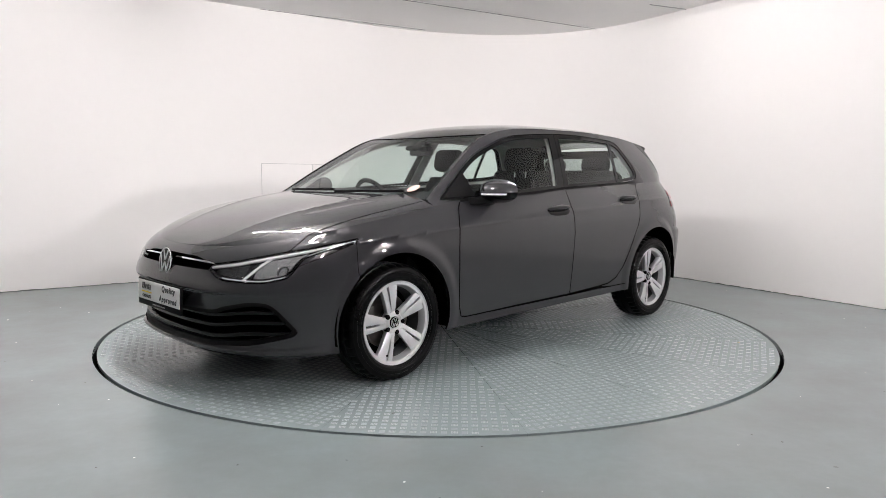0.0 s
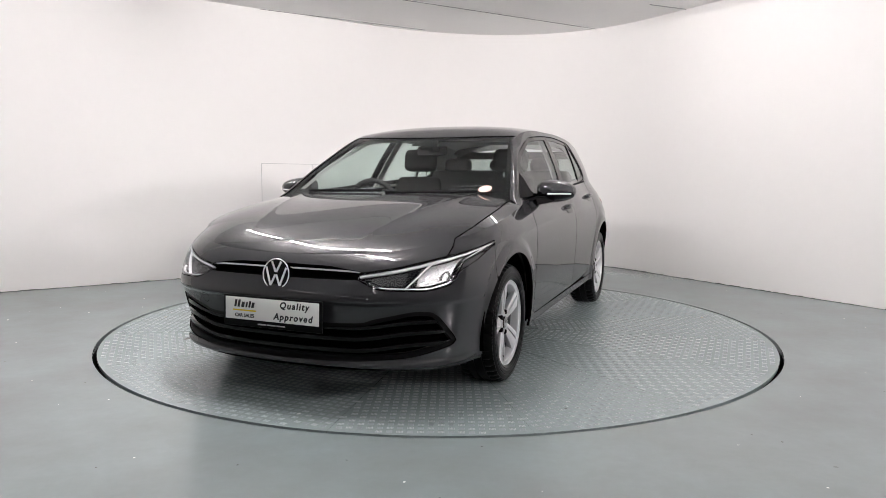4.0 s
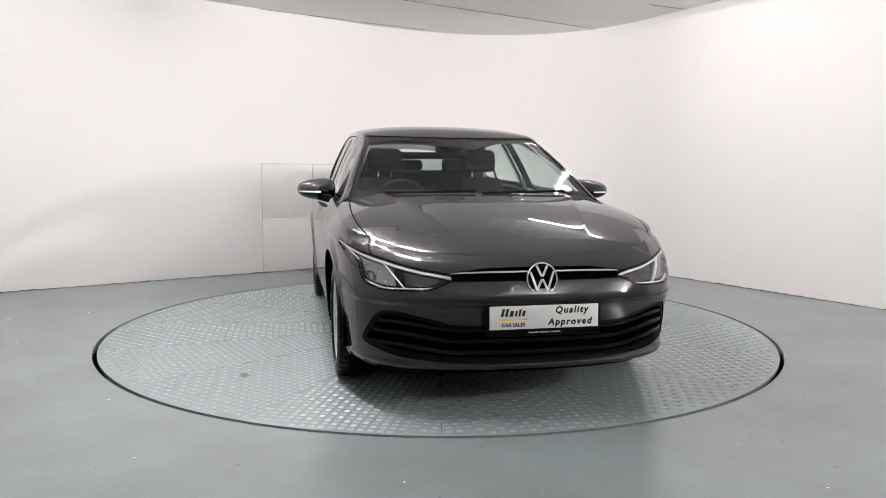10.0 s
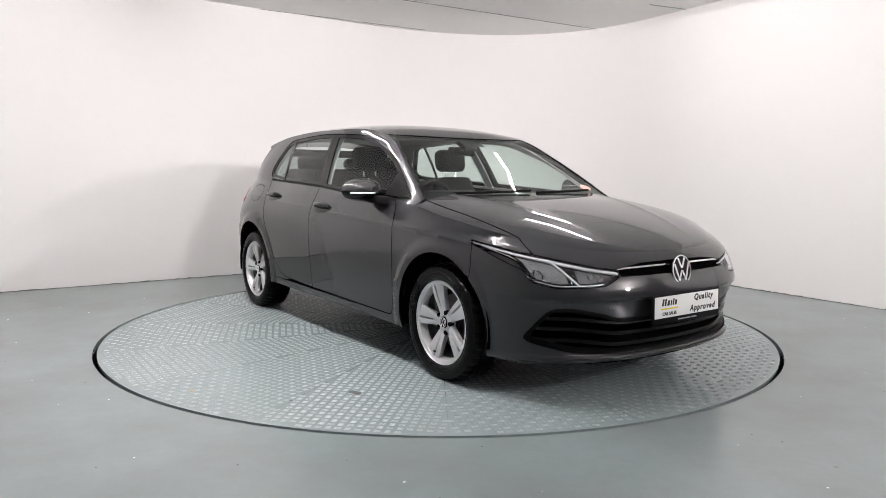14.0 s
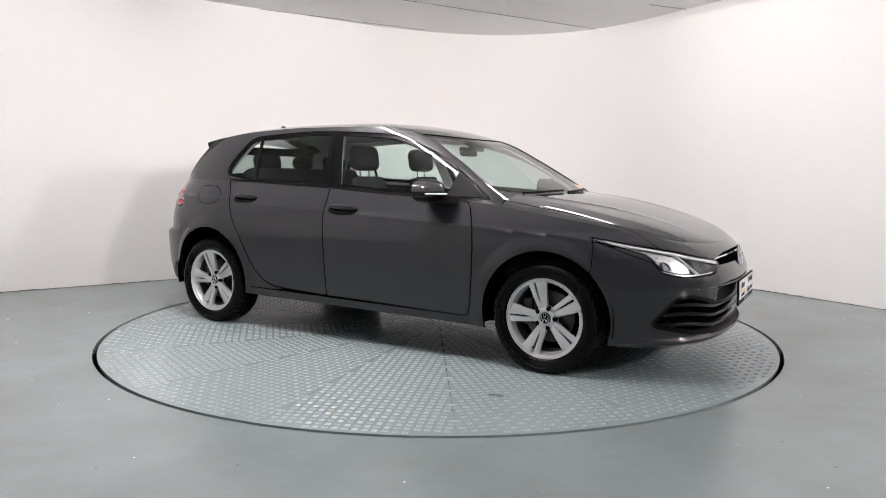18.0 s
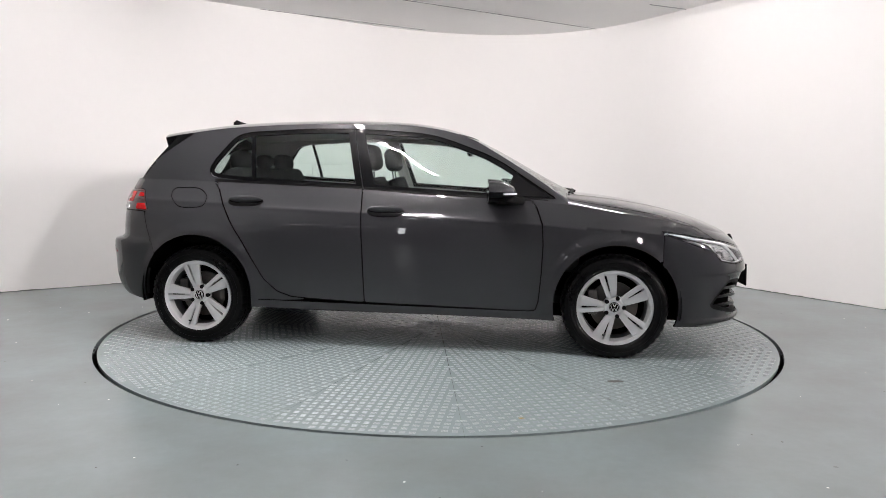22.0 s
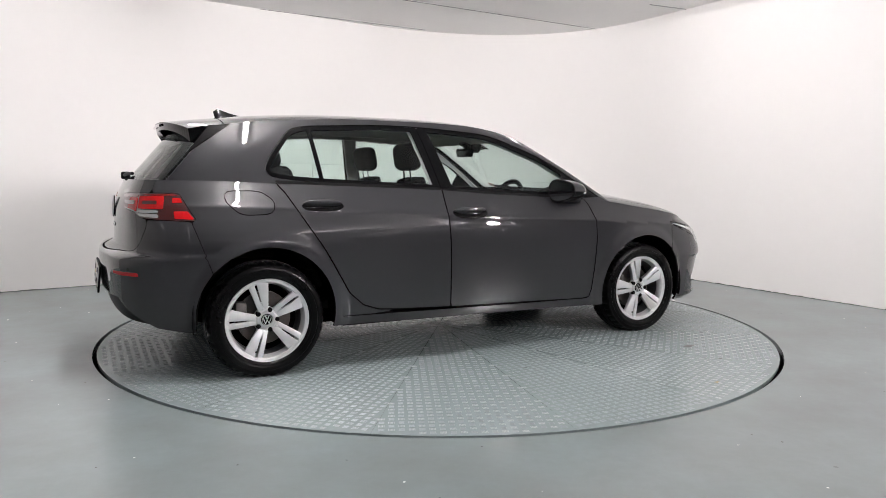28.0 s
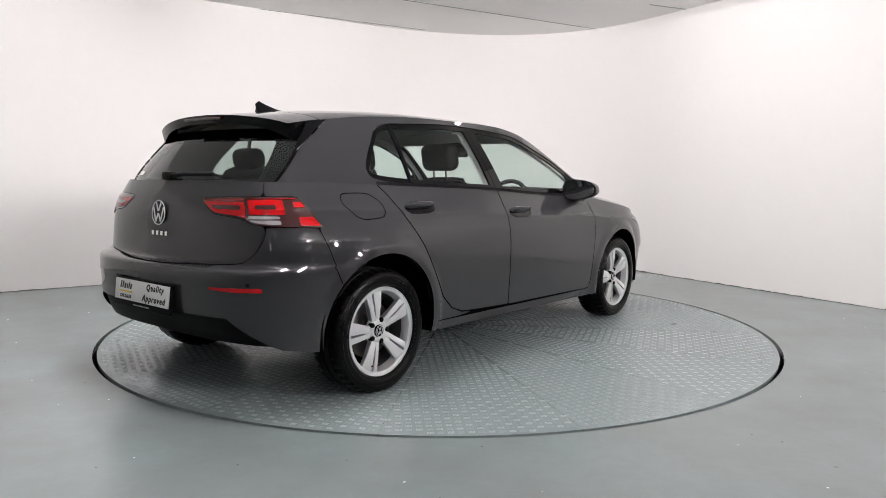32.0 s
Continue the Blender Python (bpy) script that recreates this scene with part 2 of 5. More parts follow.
def sheet(P, us, vs, keep=None, offset=0.0, flange=0.012, both=False, side=1, hint=(0, 0, 0.6)):
    """Cuts a panel out of the surface P(u, v) -> x, y, z where keep(x, y, z, u, v) > 0, with turned-in edges.
    Returns verts, faces, normals."""
    U, V = np.meshgrid(us, vs, indexing="ij")
    X, Y, Z = P(U, V)
    F = keep(X, Y, Z, U, V) if keep else np.ones_like(X)
    F = np.where((F > 0) & (F < 0.0009), -1e-6, F)
    nu, nv = U.shape
    uv, index, faces = [], {}, []

    def grid(i, j):
        k = (i, j)
        if k not in index:
            index[k] = len(uv)
            uv.append((U[i, j], V[i, j]))
        return index[k]

    def cut(a, b):
        k = (a, b) if a < b else (b, a)
        if k not in index:
            fa, fb = F[k[0]], F[k[1]]
            t = fa / (fa - fb)
            index[k] = len(uv)
            uv.append((U[k[0]] * (1 - t) + U[k[1]] * t, V[k[0]] * (1 - t) + V[k[1]] * t))
        return index[k]
    pos = F > 0
    anyp = pos[:-1, :-1] | pos[1:, :-1] | pos[1:, 1:] | pos[:-1, 1:]
    for i, j in zip(*np.nonzero(anyp)):
        c = [(i, j), (i + 1, j), (i + 1, j + 1), (i, j + 1)]
        if all(pos[k] for k in c):
            faces.append([grid(*k) for k in c])
            continue
        poly = []
        for a, b in zip(c, c[1:] + c[:1]):
            if pos[a]:
                poly.append(grid(*a))
            if pos[a] != pos[b]:
                poly.append(cut(a, b))
        if len(poly) > 2:
            faces.append(poly)
    if not faces:
        return [], [], [], 0
    uv = np.array(uv)
    u, v = uv[:, 0], uv[:, 1]
    p = np.stack(P(u, v), -1)
    h = 2e-4

    def step(du, dv):
        return np.stack(P(np.clip(u + du, us.min(), us.max()), np.clip(v + dv, vs.min(), vs.max())), -1)
    n = np.cross(step(h, 0) - step(-h, 0), step(0, h) - step(0, -h))
    L = np.linalg.norm(n, axis=1)
    bad = L < 1e-13
    n[bad] = (0, 0, 1)
    n /= np.maximum(np.linalg.norm(n, axis=1), 1e-15)[:, None]
    flip = np.median(np.sum(n * (p - np.array(hint)), axis=1)) < 0
    if flip:
        n = -n
        faces = [f[::-1] for f in faces]
    n[bad] = n[~bad].mean(0) if (~bad).any() else (0, 0, 1)
    p = p + n * offset
    if side < 0:
        p, n = p * (1, -1, 1), n * (1, -1, 1)
        faces = [f[::-1] for f in faces]
    if both:
        k = len(p)
        p = np.concatenate([p, p * (1, -1, 1)])
        n = np.concatenate([n, n * (1, -1, 1)])
        same = {i: i + k for i in range(k)}
        for i in range(k):
            if abs(p[i, 1]) < 1e-5:
                same[i] = i
                n[i, 1] = 0
                n[i] /= max(np.linalg.norm(n[i]), 1e-9)
        faces = faces + [[same[i] for i in f[::-1]] for f in faces]
    verts, norms, main = list(p), list(n), len(faces)
    if flange:
        edges = {}
        for f in faces:
            for a, b in zip(f, f[1:] + f[:1]):
                if (b, a) in edges:
                    del edges[(b, a)]
                else:
                    edges[(a, b)] = 1
        made = {}
        for a, b in edges:
            d = p[b] - p[a]
            out = np.cross(d, n[a])
            for i in (a, b):
                made.setdefault(i, []).append(out / max(np.linalg.norm(out), 1e-9))
        low = {}
        for i, o in made.items():
            o = np.sum(o, 0)
            o /= max(np.linalg.norm(o), 1e-9)
            low[i] = (len(verts), len(verts) + 1)
            verts += [p[i], p[i] - n[i] * flange]
            m = o * 0.8 + n[i] * 0.6
            norms += [m, o]
        for a, b in edges:
            faces.append([low[b][0], low[a][0], low[a][1], low[b][1]])
    return verts, faces, norms, main


def panel(name, P, us, vs, mat, parent, keep=None, label="", **kw):
    v, f, n, main = sheet(P, us, vs, keep, **kw)
    return link_mesh(name, v, f, mat, parent, label, n, dark_from=main if mat is PAINT else None) if f else None


def text(body, size, m, mat, name, parent, thick=0.0006, align="CENTER", shear=0.0, weight=0.0, space=1.0, bold=0.0):
    c = bpy.data.curves.new(name, "FONT")
    c.body, c.size, c.extrude, c.align_x, c.align_y, c.shear, c.offset = body, size, thick, align, "CENTER", shear, weight
    c.resolution_u, c.space_character = 3, space
    t = bpy.data.objects.new(name, c)
    scene.collection.objects.link(t)
    bpy.context.view_layer.update()
    me = bpy.data.meshes.new_from_object(t.evaluated_get(bpy.context.evaluated_depsgraph_get()))
    if max(abs(v.co.x) for v in me.vertices) > 4 * size * len(body) or max(abs(v.co.y) for v in me.vertices) > 3 * size:
        c.offset = 0
        bpy.context.view_layer.update()
        me = bpy.data.meshes.new_from_object(t.evaluated_get(bpy.context.evaluated_depsgraph_get()))
    bpy.data.objects.remove(t)
    if bold:
        b = bmesh.new()
        for dx, dy in ((-bold, 0), (bold, 0), (0, bold), (0, -bold)):
            k = len(b.verts)
            b.from_mesh(me)
            b.verts.ensure_lookup_table()
            bmesh.ops.translate(b, verts=b.verts[k:], vec=(dx, dy, dx * 0.05))
        b.to_mesh(me)
        b.free()
    me.materials.clear()
    me.materials.append(mat)
    ob = new(name, me)
    ob.parent = parent
    ob.matrix_basis = m
    return ob


# ---------------------------------------------------------------- room
def wall_plan():
    """Plan of the coved wall: straight run, rounded corner, straight run, then closed round behind the camera."""
    left = [(-7.6, -1.38), (-3.97, 1.23), (-1.98, 2.64), (-0.9, 3.40)]
    b = [np.array(p) for p in ((-0.9, 3.40), (0.0, 4.02), (0.75, 4.18), (1.75, 4.16), (2.22, 3.22), (2.52, 2.60))]
    arc = []
    for t in np.linspace(0, 1, 26)[1:-1]:
        q = b
        while len(q) > 1:
            q = [x * (1 - t) + y * t for x, y in zip(q, q[1:])]
        arc.append(tuple(q[0]))
    right = [(2.52, 2.60), (3.70, 0.66), (5.3, -1.97)]
    return left + arc + right


HALL_Y, HALL_X = -12.5, 13.0
WINDOW = (-4.26, -4.06, 1.55, 2.35)


def hall_wall(name, a, b, z0, z1, mat=None):
    """Thick straight wall; the room lies on the left of the way from a to b."""
    a, b = Vector((*a, 0)), Vector((*b, 0))
    d = b - a
    m = Matrix.Translation((a + b) / 2 + Vector((0, 0, (z0 + z1) / 2))) @ Matrix.Rotation(math.atan2(d.y, d.x), 4, "Z") @ Matrix.Translation((0, -0.1, 0))
    ob = box(name, (d.length, 0.2, z1 - z0), m, mat or WALL_GREY, bevel=0)
    tagged(ob, "plain white painted wall of the studio" if mat else "unseen grey wall added behind the camera, dark to cut bounced light", "wall", kind="structure")


def build_room():
    plan = wall_plan()
    pts = [np.array(p) for p in plan]
    top = CEILING + 0.3
    verts, faces = [], []
    for i, p in enumerate(pts):
        d = pts[min(i + 1, len(pts) - 1)] - pts[max(i - 1, 0)]
        n = np.array([-d[1], d[0]]) / np.linalg.norm(d)
        o = p + n * 0.2
        verts += [(*p, -0.02), (*p, top), (*o, top), (*o, -0.02)]
    for i in range(len(pts) - 1):
        a, b = 4 * i, 4 * i + 4
        for k in range(4):
            faces.append([a + k, a + (k + 1) % 4, b + (k + 1) % 4, b + k])
    faces += [[0, 3, 2, 1], [len(verts) - 4, len(verts) - 3, len(verts) - 2, len(verts) - 1]]
    w = link_mesh("wall_back", verts, faces, WALL)
    w.data.set_sharp_from_angle(angle=radians(30))
    tagged(w, "smooth white painted studio wall with a rounded corner", "wall", kind="structure")
    # out of view; assumed white so that it brightens the left side
    hall_wall("wall_left", (-7.6, -1.38), (-7.6, HALL_Y), 0, top, WALL)
    for name, a, b in (("wall_right", (HALL_X, HALL_Y), (HALL_X, -1.97)), ("wall_side", (HALL_X, -1.97), (5.3, -1.97))):
        hall_wall(name, a, b, 0, top)
    # the far wall of the hall has one small window
    x0, x1, z0, z1 = WINDOW
    hall_wall("wall_front", (-7.6, HALL_Y), (x0, HALL_Y), 0, top)
    hall_wall("wall_front", (x1, HALL_Y), (HALL_X, HALL_Y), 0, top)
    hall_wall("wall_front", (x0, HALL_Y), (x1, HALL_Y), 0, z0)
    hall_wall("wall_front", (x0, HALL_Y), (x1, HALL_Y), z1, top)
    win = box("window_1", (x1 - x0 - 0.01, 0.03, z1 - z0 - 0.01), pose((x0 + x1) / 2, HALL_Y - 0.08, (z0 + z1) / 2), DAYLIGHT, bevel=0.002)
    tagged(win, "small narrow window bright with daylight", "window", kind="structure")
    # dirty joint where the wall meets the floor, uneven in height
    rng = random.Random(7)
    verts, faces = [], []
    for a, b in zip(pts, pts[1:]):
        d = b - a
        n = np.array([d[1], -d[0]]) / np.linalg.norm(d)
        steps = max(1, int(np.linalg.norm(d) / 0.04))
        for k in range(steps + 1):
            p = a + d * k / steps + n * 0.003
            q = p - n * 0.0025
            h = 0.004 + 0.006 * rng.random() ** 2
            verts += [(*p, 0.0005), (*p, h), (*q, h)]
            if k:
                i = len(verts) - 6
                faces += [[i, i + 3, i + 4, i + 1], [i + 1, i + 4, i + 5, i + 2]]
    tagged(link_mesh("trim_joint", verts, faces, DIRT, flat=True), "dark dirty joint along the foot of the wall", "joint", kind="structure")
    # floor with the round pit of the turntable
    bm = bmesh.new()
    steps = 128
    ring = [bm.verts.new((math.cos(2 * math.pi * k / steps) * (TABLE_R + 0.026), math.sin(2 * math.pi * k / steps) * (TABLE_R + 0.026), 0)) for k in range(steps)]
    pit = [bm.verts.new((v.co.x, v.co.y, -0.05)) for v in ring]
    far = [bm.verts.new((math.cos(2 * math.pi * k / steps) * 20.0, math.sin(2 * math.pi * k / steps) * 20.0, 0)) for k in range(steps)]
    for k in range(steps):
        j = (k + 1) % steps
        bm.faces.new((ring[k], far[k], far[j], ring[j]))
        bm.faces.new((pit[k], ring[k], ring[j], pit[j]))
    # near-black sheet below the deck paints the shade of the ring gap
    well = bmesh.new()
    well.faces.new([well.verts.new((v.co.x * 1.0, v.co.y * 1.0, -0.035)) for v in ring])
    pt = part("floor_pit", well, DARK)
    tagged(pt, "round pit under the turntable, its shade put in as near-black", "pit", kind="structure")
    fl = part("floor", bm, FLOOR, smooth=30)
    tagged(fl, "grey-green painted concrete floor, glossy and scuffed", "floor", kind="structure")
    ce = box("ceiling", (22.0, 18.2, 0.12), pose(2.7, -4.0, CEILING + 0.06), CEIL, bevel=0)
    tagged(ce, "pale grey boarded ceiling with thin joints", "ceiling", kind="structure")


def wall_frame(t, z):
    """A frame on the straight left run of the wall: t metres from its bend point, x along the wall, y up, z into the room."""
    a, b = Vector((-1.98, 2.64, 0)), Vector((-0.9, 3.40, 0))
    d = (b - a).normalized()
    n = Vector((d.y, -d.x, 0))
    m = Matrix((d, Vector((0, 0, 1)), n)).transposed().to_4x4()
    m.translation = a + d * t + Vector((0, 0, z))
    return m


def build_fittings():
    # flush access panels in the wall
    for t0, t1, z0, z1 in ((0.035, 0.635, 0.612, 1.2), (0.643, 1.24, 0.612, 1.2), (0.035, 0.635, 0.02, 0.604)):
        p = box("access_panel", (t1 - t0, z1 - z0, 0.02), wall_frame((t0 + t1) / 2, (z0 + z1) / 2) @ pose(0, 0, -0.004), WALL, bevel=0.0025)
        tagged(p, "white painted flush access panel in the wall", "panel", "wall access panels")
        w, h = t1 - t0, z1 - z0
        # thin grey strips paint the shadow gap at the panel's edges
        for ex, ey, ew, eh in ((-w / 2, 0, 0.004, h), (w / 2, 0, 0.004, h), (0, h / 2, w, 0.004)):
            box("gap_shade", (ew, eh, 0.002), wall_frame((t0 + t1) / 2, (z0 + z1) / 2) @ pose(ex, ey, 0.006), EDGE, p, bevel=0)
    # joints between the ceiling boards
    for a, b in (((-2.6, 0.9), (1.89, 3.58)), ((-0.6, -0.1), (2.8, 1.93)), ((2.13, 2.33), (2.7, 2.58)), ((-4.6, 1.1), (-0.2, 3.7))):
        a, b = Vector((*a, CEILING - 0.002)), Vector((*b, CEILING - 0.002))
        d = b - a
        j = box("trim_joint", (d.length, 0.006, 0.006), Matrix.Translation((a + b) / 2) @ Matrix.Rotation(math.atan2(d.y, d.x), 4, "Z"), JOINT, bevel=0)
        tagged(j, "thin grey joint between ceiling boards", "joint", kind="structure")
    # paint chips and scuffs on the floor
    rng = random.Random(11)
    for name, mat, count, size, label in (("paint_chip", CHIP, 110, 0.006, "pale paint chips scattered on the floor"), ("dirt_speck", DIRT, 130, 0.007, "dark dirt specks scattered on the floor")):
        verts, faces = [], []
        for _ in range(count):
            r, a = TABLE_R + 0.06 + rng.random() ** 0.8 * 2.2, rng.uniform(0, 2 * math.pi)
            c = Vector((r * math.cos(a), r * math.sin(a), 0.0006))
            k = len(verts)
            n = rng.randint(5, 7)
            e = rng.uniform(0.4, 1.8)
            t = rng.uniform(0, math.pi)
            for j in range(n):
                b = 2 * math.pi * j / n
                p = Vector((math.cos(b) * e, math.sin(b), 0)) * size * rng.uniform(0.4, 1.0)
                p.rotate(Euler((0, 0, t)))
                verts.append(c + p)
            verts.append(c + Vector((0, 0, 0.0012)))
            for j in range(n):
                faces.append([k + j, k + (j + 1) % n, k + n])
        ob = link_mesh(name, verts, faces, mat, flat=True)
        tagged(ob, label, "debris", kind="stuff")


def tube_light(name, a, b, mat=None):
    a, b = Vector(a), Vector(b)
    d = b - a
    m = Matrix.Translation((a + b) / 2) @ d.to_track_quat("X", "Z").to_matrix().to_4x4()
    top = new(name)
    top.matrix_basis = m
    tagged(top, "white batten with a bright fluorescent tube", "ceiling light", "ceiling tubes")
    box("housing", (d.length, 0.07, 0.04), pose(0, 0, 0.035), HOUSING, top)
    bm = tube_bm(bmesh.new(), [(-d.length / 2 + 0.02, 0, -0.003), (d.length / 2 - 0.02, 0, -0.003)], 0.016, 10)
    part("tube", bm, mat or TUBE, top)
    return top


build_room()
build_fittings()
zc = CEILING - 0.06
ROW = Vector((0.51, -0.86, 0)).normalized()
for (x, y), length, mat in (((1.05, 1.6), 1.52, TUBE_SIDE), ((-1.75, 0.1), 1.52, TUBE), ((-0.873, -1.379), 0.86, TUBE_SHORT)):
    a = Vector((x, y, zc))
    tube_light("ceiling_light", a, a + ROW * length, mat)
# unseen rows of the assumed hall behind the camera, added as weak fill
for i in range(6):
    for k in range(3):
        a = Vector((-4.6 + 3.2 * i, -4.4 - 2.9 * k, zc))
        tube_light("ceiling_light", a, a + Vector((0, -1.52, 0)), TUBE_OLD)
tube_light("ceiling_light", Vector((-2.45, 1.28, zc)), Vector((-1.85, 0.27, zc)), TUBE_DIM)



def flood_light(p, target, mat, door):
    """Square lamp hung below the ceiling, its face turned to the studio wall."""
    top = new("flood_light")
    d = Vector(target) - Vector(p)
    top.matrix_basis = Matrix.Translation(p) @ d.to_track_quat("Z", "Y").to_matrix().to_4x4()
    tagged(top, "square white flood light hung from the ceiling", "flood light", "flood lights")
    box("housing", (0.26, 0.26, 0.08), pose(0, 0, -0.045), HOUSING, top, bevel=0.01)
    box("lamp_face", (0.20, 0.20, 0.008), pose(0, 0, 0), mat, top, bevel=0.002)
    down = top.matrix_basis.to_3x3().inverted() @ Vector((0, 0, -1))
    down = Vector((down.x, down.y, 0)).normalized()
    m = Matrix((Vector((-down.y, down.x, 0)), down, Vector((0, 0, 1)))).transposed().to_4x4()
    # unseen flap, added to keep the flood's light off the deck
    box("added_flap", (0.40, 0.008, door), m @ pose(0, 0.125, door / 2), BLACK, top, bevel=0.002)
    part("hanger", tube_bm(bmesh.new(), [top.matrix_basis.inverted() @ Vector(p) + Vector((0, 0, -0.05)), top.matrix_basis.inverted() @ Vector((p[0], p[1], CEILING))], 0.012, 8), HOUSING, top)


flood_light((5.9, -4.0, 2.55), (-2.6, 1.8, 0.9), FLOOD, 0.25)
flood_light((2.85, -5.5, 2.6), (-0.6, 3.0, 0.9), FLOOD_SMALL, 0.8)

# ---------------------------------------------------------------- turntable
def build_table():
    table = new("turntable")
    tagged(table, "round steel chequer-plate turntable painted grey-green", "turntable")
    n = 16
    rng = random.Random(4)
    for s in range(n):
        a0 = radians(10.5 + 360 / n * s)
        a1 = a0 + 2 * math.pi / n
        bm = bmesh.new()
        g = 0.0001 + 0.0005 * rng.random()
        arcs = 10
        up, dn = [], []
        for k in range(arcs + 1):
            a = a0 + (a1 - a0) * k / arcs
            a = min(max(a, a0 + g / TABLE_R), a1 - g / TABLE_R)
            up.append(bm.verts.new((TABLE_R * math.cos(a), TABLE_R * math.sin(a), 0)))
            dn.append(bm.verts.new((TABLE_R * math.cos(a), TABLE_R * math.sin(a), -0.02)))
        mid = (a0 + a1) / 2
        c0 = bm.verts.new((0.012 * math.cos(mid), 0.012 * math.sin(mid), 0))
        bm.faces.new([c0] + up)
        for k in range(arcs):
            bm.faces.new((up[k], dn[k], dn[k + 1], up[k + 1]))
        plate = part("deck_plate", bm, PLATE, table, smooth=20)
        # raised bars in groups of five, the groups laid crosswise in turn, square to the plate's own middle line
        verts, faces = [], []
        ex, ey = Vector((math.cos(mid), math.sin(mid), 0)), Vector((-math.sin(mid), math.cos(mid), 0))
        pitch = 0.044
        for i in range(int(2.3 / pitch)):
            for j in range(-12, 13):
                x, y = (i + 0.5) * pitch, j * pitch
                r, a = math.hypot(x, y), math.atan2(y, x)
                if r > TABLE_R - 0.03 or abs(a) > math.pi / n - 0.008 / max(r, 0.05):
                    continue
                c = ex * x + ey * y
                dx, dy = (ex, ey) if (i + j) % 2 else (ey, ex * -1)
                for q in range(-2, 3):
                    p = c + dy * (q * 0.0060)
                    L, B, h = 0.0125, 0.0020, 0.0009
                    k = len(verts)
                    for sx, sy in ((-1, -1), (1, -1), (1, 1), (-1, 1)):
                        verts.append(p + dx * (L * sx) + dy * (B * sy))
                    for sx in (-0.75, 0.75):
                        verts.append(p + dx * (L * sx) + Vector((0, 0, h)))
                    faces += [[k, k + 1, k + 5, k + 4], [k + 1, k + 2, k + 5], [k + 2, k + 3, k + 4, k + 5], [k + 3, k, k + 4]]
        lugs = link_mesh("lug_pattern", verts, faces, LUG, plate, flat=True)
        tagged(lugs, kind="stuff")
    # scuffs and crumbs lying on the deck
    for r, a, L, B, mat in ((1.7357, -49.6, 0.05, 0.03, DIRT), (1.95, -57, 0.014, 0.01, DIRT), (2.08, -72, 0.02, 0.012, CRUMB), (1.5, 200, 0.012, 0.01, DIRT), (1.9, 150, 0.012, 0.009, DIRT), (2.05, 120, 0.014, 0.01, CRUMB), (1.3, -95, 0.012, 0.008, DIRT), (2.0, 40, 0.012, 0.01, DIRT), (1.75, 62, 0.01, 0.01, CHIP), (2.1, 5, 0.016, 0.009, CHIP)):
        bm = bmesh.new()
        c = Vector((r * math.cos(radians(a)), r * math.sin(radians(a)), 0.0024))
        ring = []
        for k in range(11):
            b = 2 * math.pi * k / 11
            e = rng.uniform(0.55, 1.0)
            ring.append(bm.verts.new(c + Vector((L * e * math.cos(b), B * e * math.sin(b), 0))))
        mid_v = bm.verts.new(c + Vector((0, 0, 0.001)))
        for k in range(11):
            bm.faces.new((ring[k], ring[(k + 1) % 11], mid_v))
        part("scuff_mark", bm, mat, table, smooth=0)
    return table


table = build_table()

# ---------------------------------------------------------------- car surfaces (x forward, y left, z up)
N_F, N_R = 5.0, 8.0
XS = 1.0
front_x = curve([(0.10, 1.93), (0.17, 2.05), (0.205, 2.105), (0.228, 2.162), (0.243, 2.166), (0.262, 2.150), (0.30, 2.150), (0.42, 2.158), (0.51, 2.178), (0.532, 2.196), (0.545, 2.195), (0.60, 2.176), (0.64, 2.156), (0.68, 2.130), (0.72, 2.09), (0.8, 1.95)])
rear_x = curve([(0.20, -1.90), (0.28, -2.03), (0.37, -2.072), (0.41, -2.082), (0.52, -2.086), (0.585, -2.090), (0.625, -2.088), (0.640, -2.072), (0.655, -2.020), (0.672, -2.006), (0.72, -2.003), (0.85, -2.0), (0.95, -1.975), (1.05, -1.93)])
half_w = curve([(0.15, 0.83), (0.22, 0.857), (0.28, 0.868), (0.36, 0.875), (0.50, 0.886), (0.68, 0.893), (0.76, 0.888), (0.82, 0.874), (0.86, 0.858), (0.90, 0.840), (0.96, 0.810), (1.0, 0.788), (1.05, 0.759)])
belt_z = curve([(-2.2, 1.034), (-1.6, 1.034), (-1.2, 1.022), (-0.23, 0.99), (0.1, 0.968), (0.52, 0.95), (0.86, 0.932), (1.0, 0.922), (1.25, 0.886), (1.5, 0.852), (1.75, 0.804), (1.95, 0.755), (2.15, 0.71)])
hood_c = curve([(2.11, 0.71), (2.03, 0.759), (1.9, 0.816), (1.75, 0.865), (1.55, 0.913), (1.35, 0.950), (1.2, 0.970), (1.02, 0.99)])
sill_z = curve([(-2.2, 0.30), (-1.95, 0.285), (-1.72, 0.25), (-0.9, 0.238), (0.9, 0.225), (1.7, 0.205), (1.95, 0.2), (2.2, 0.205)])


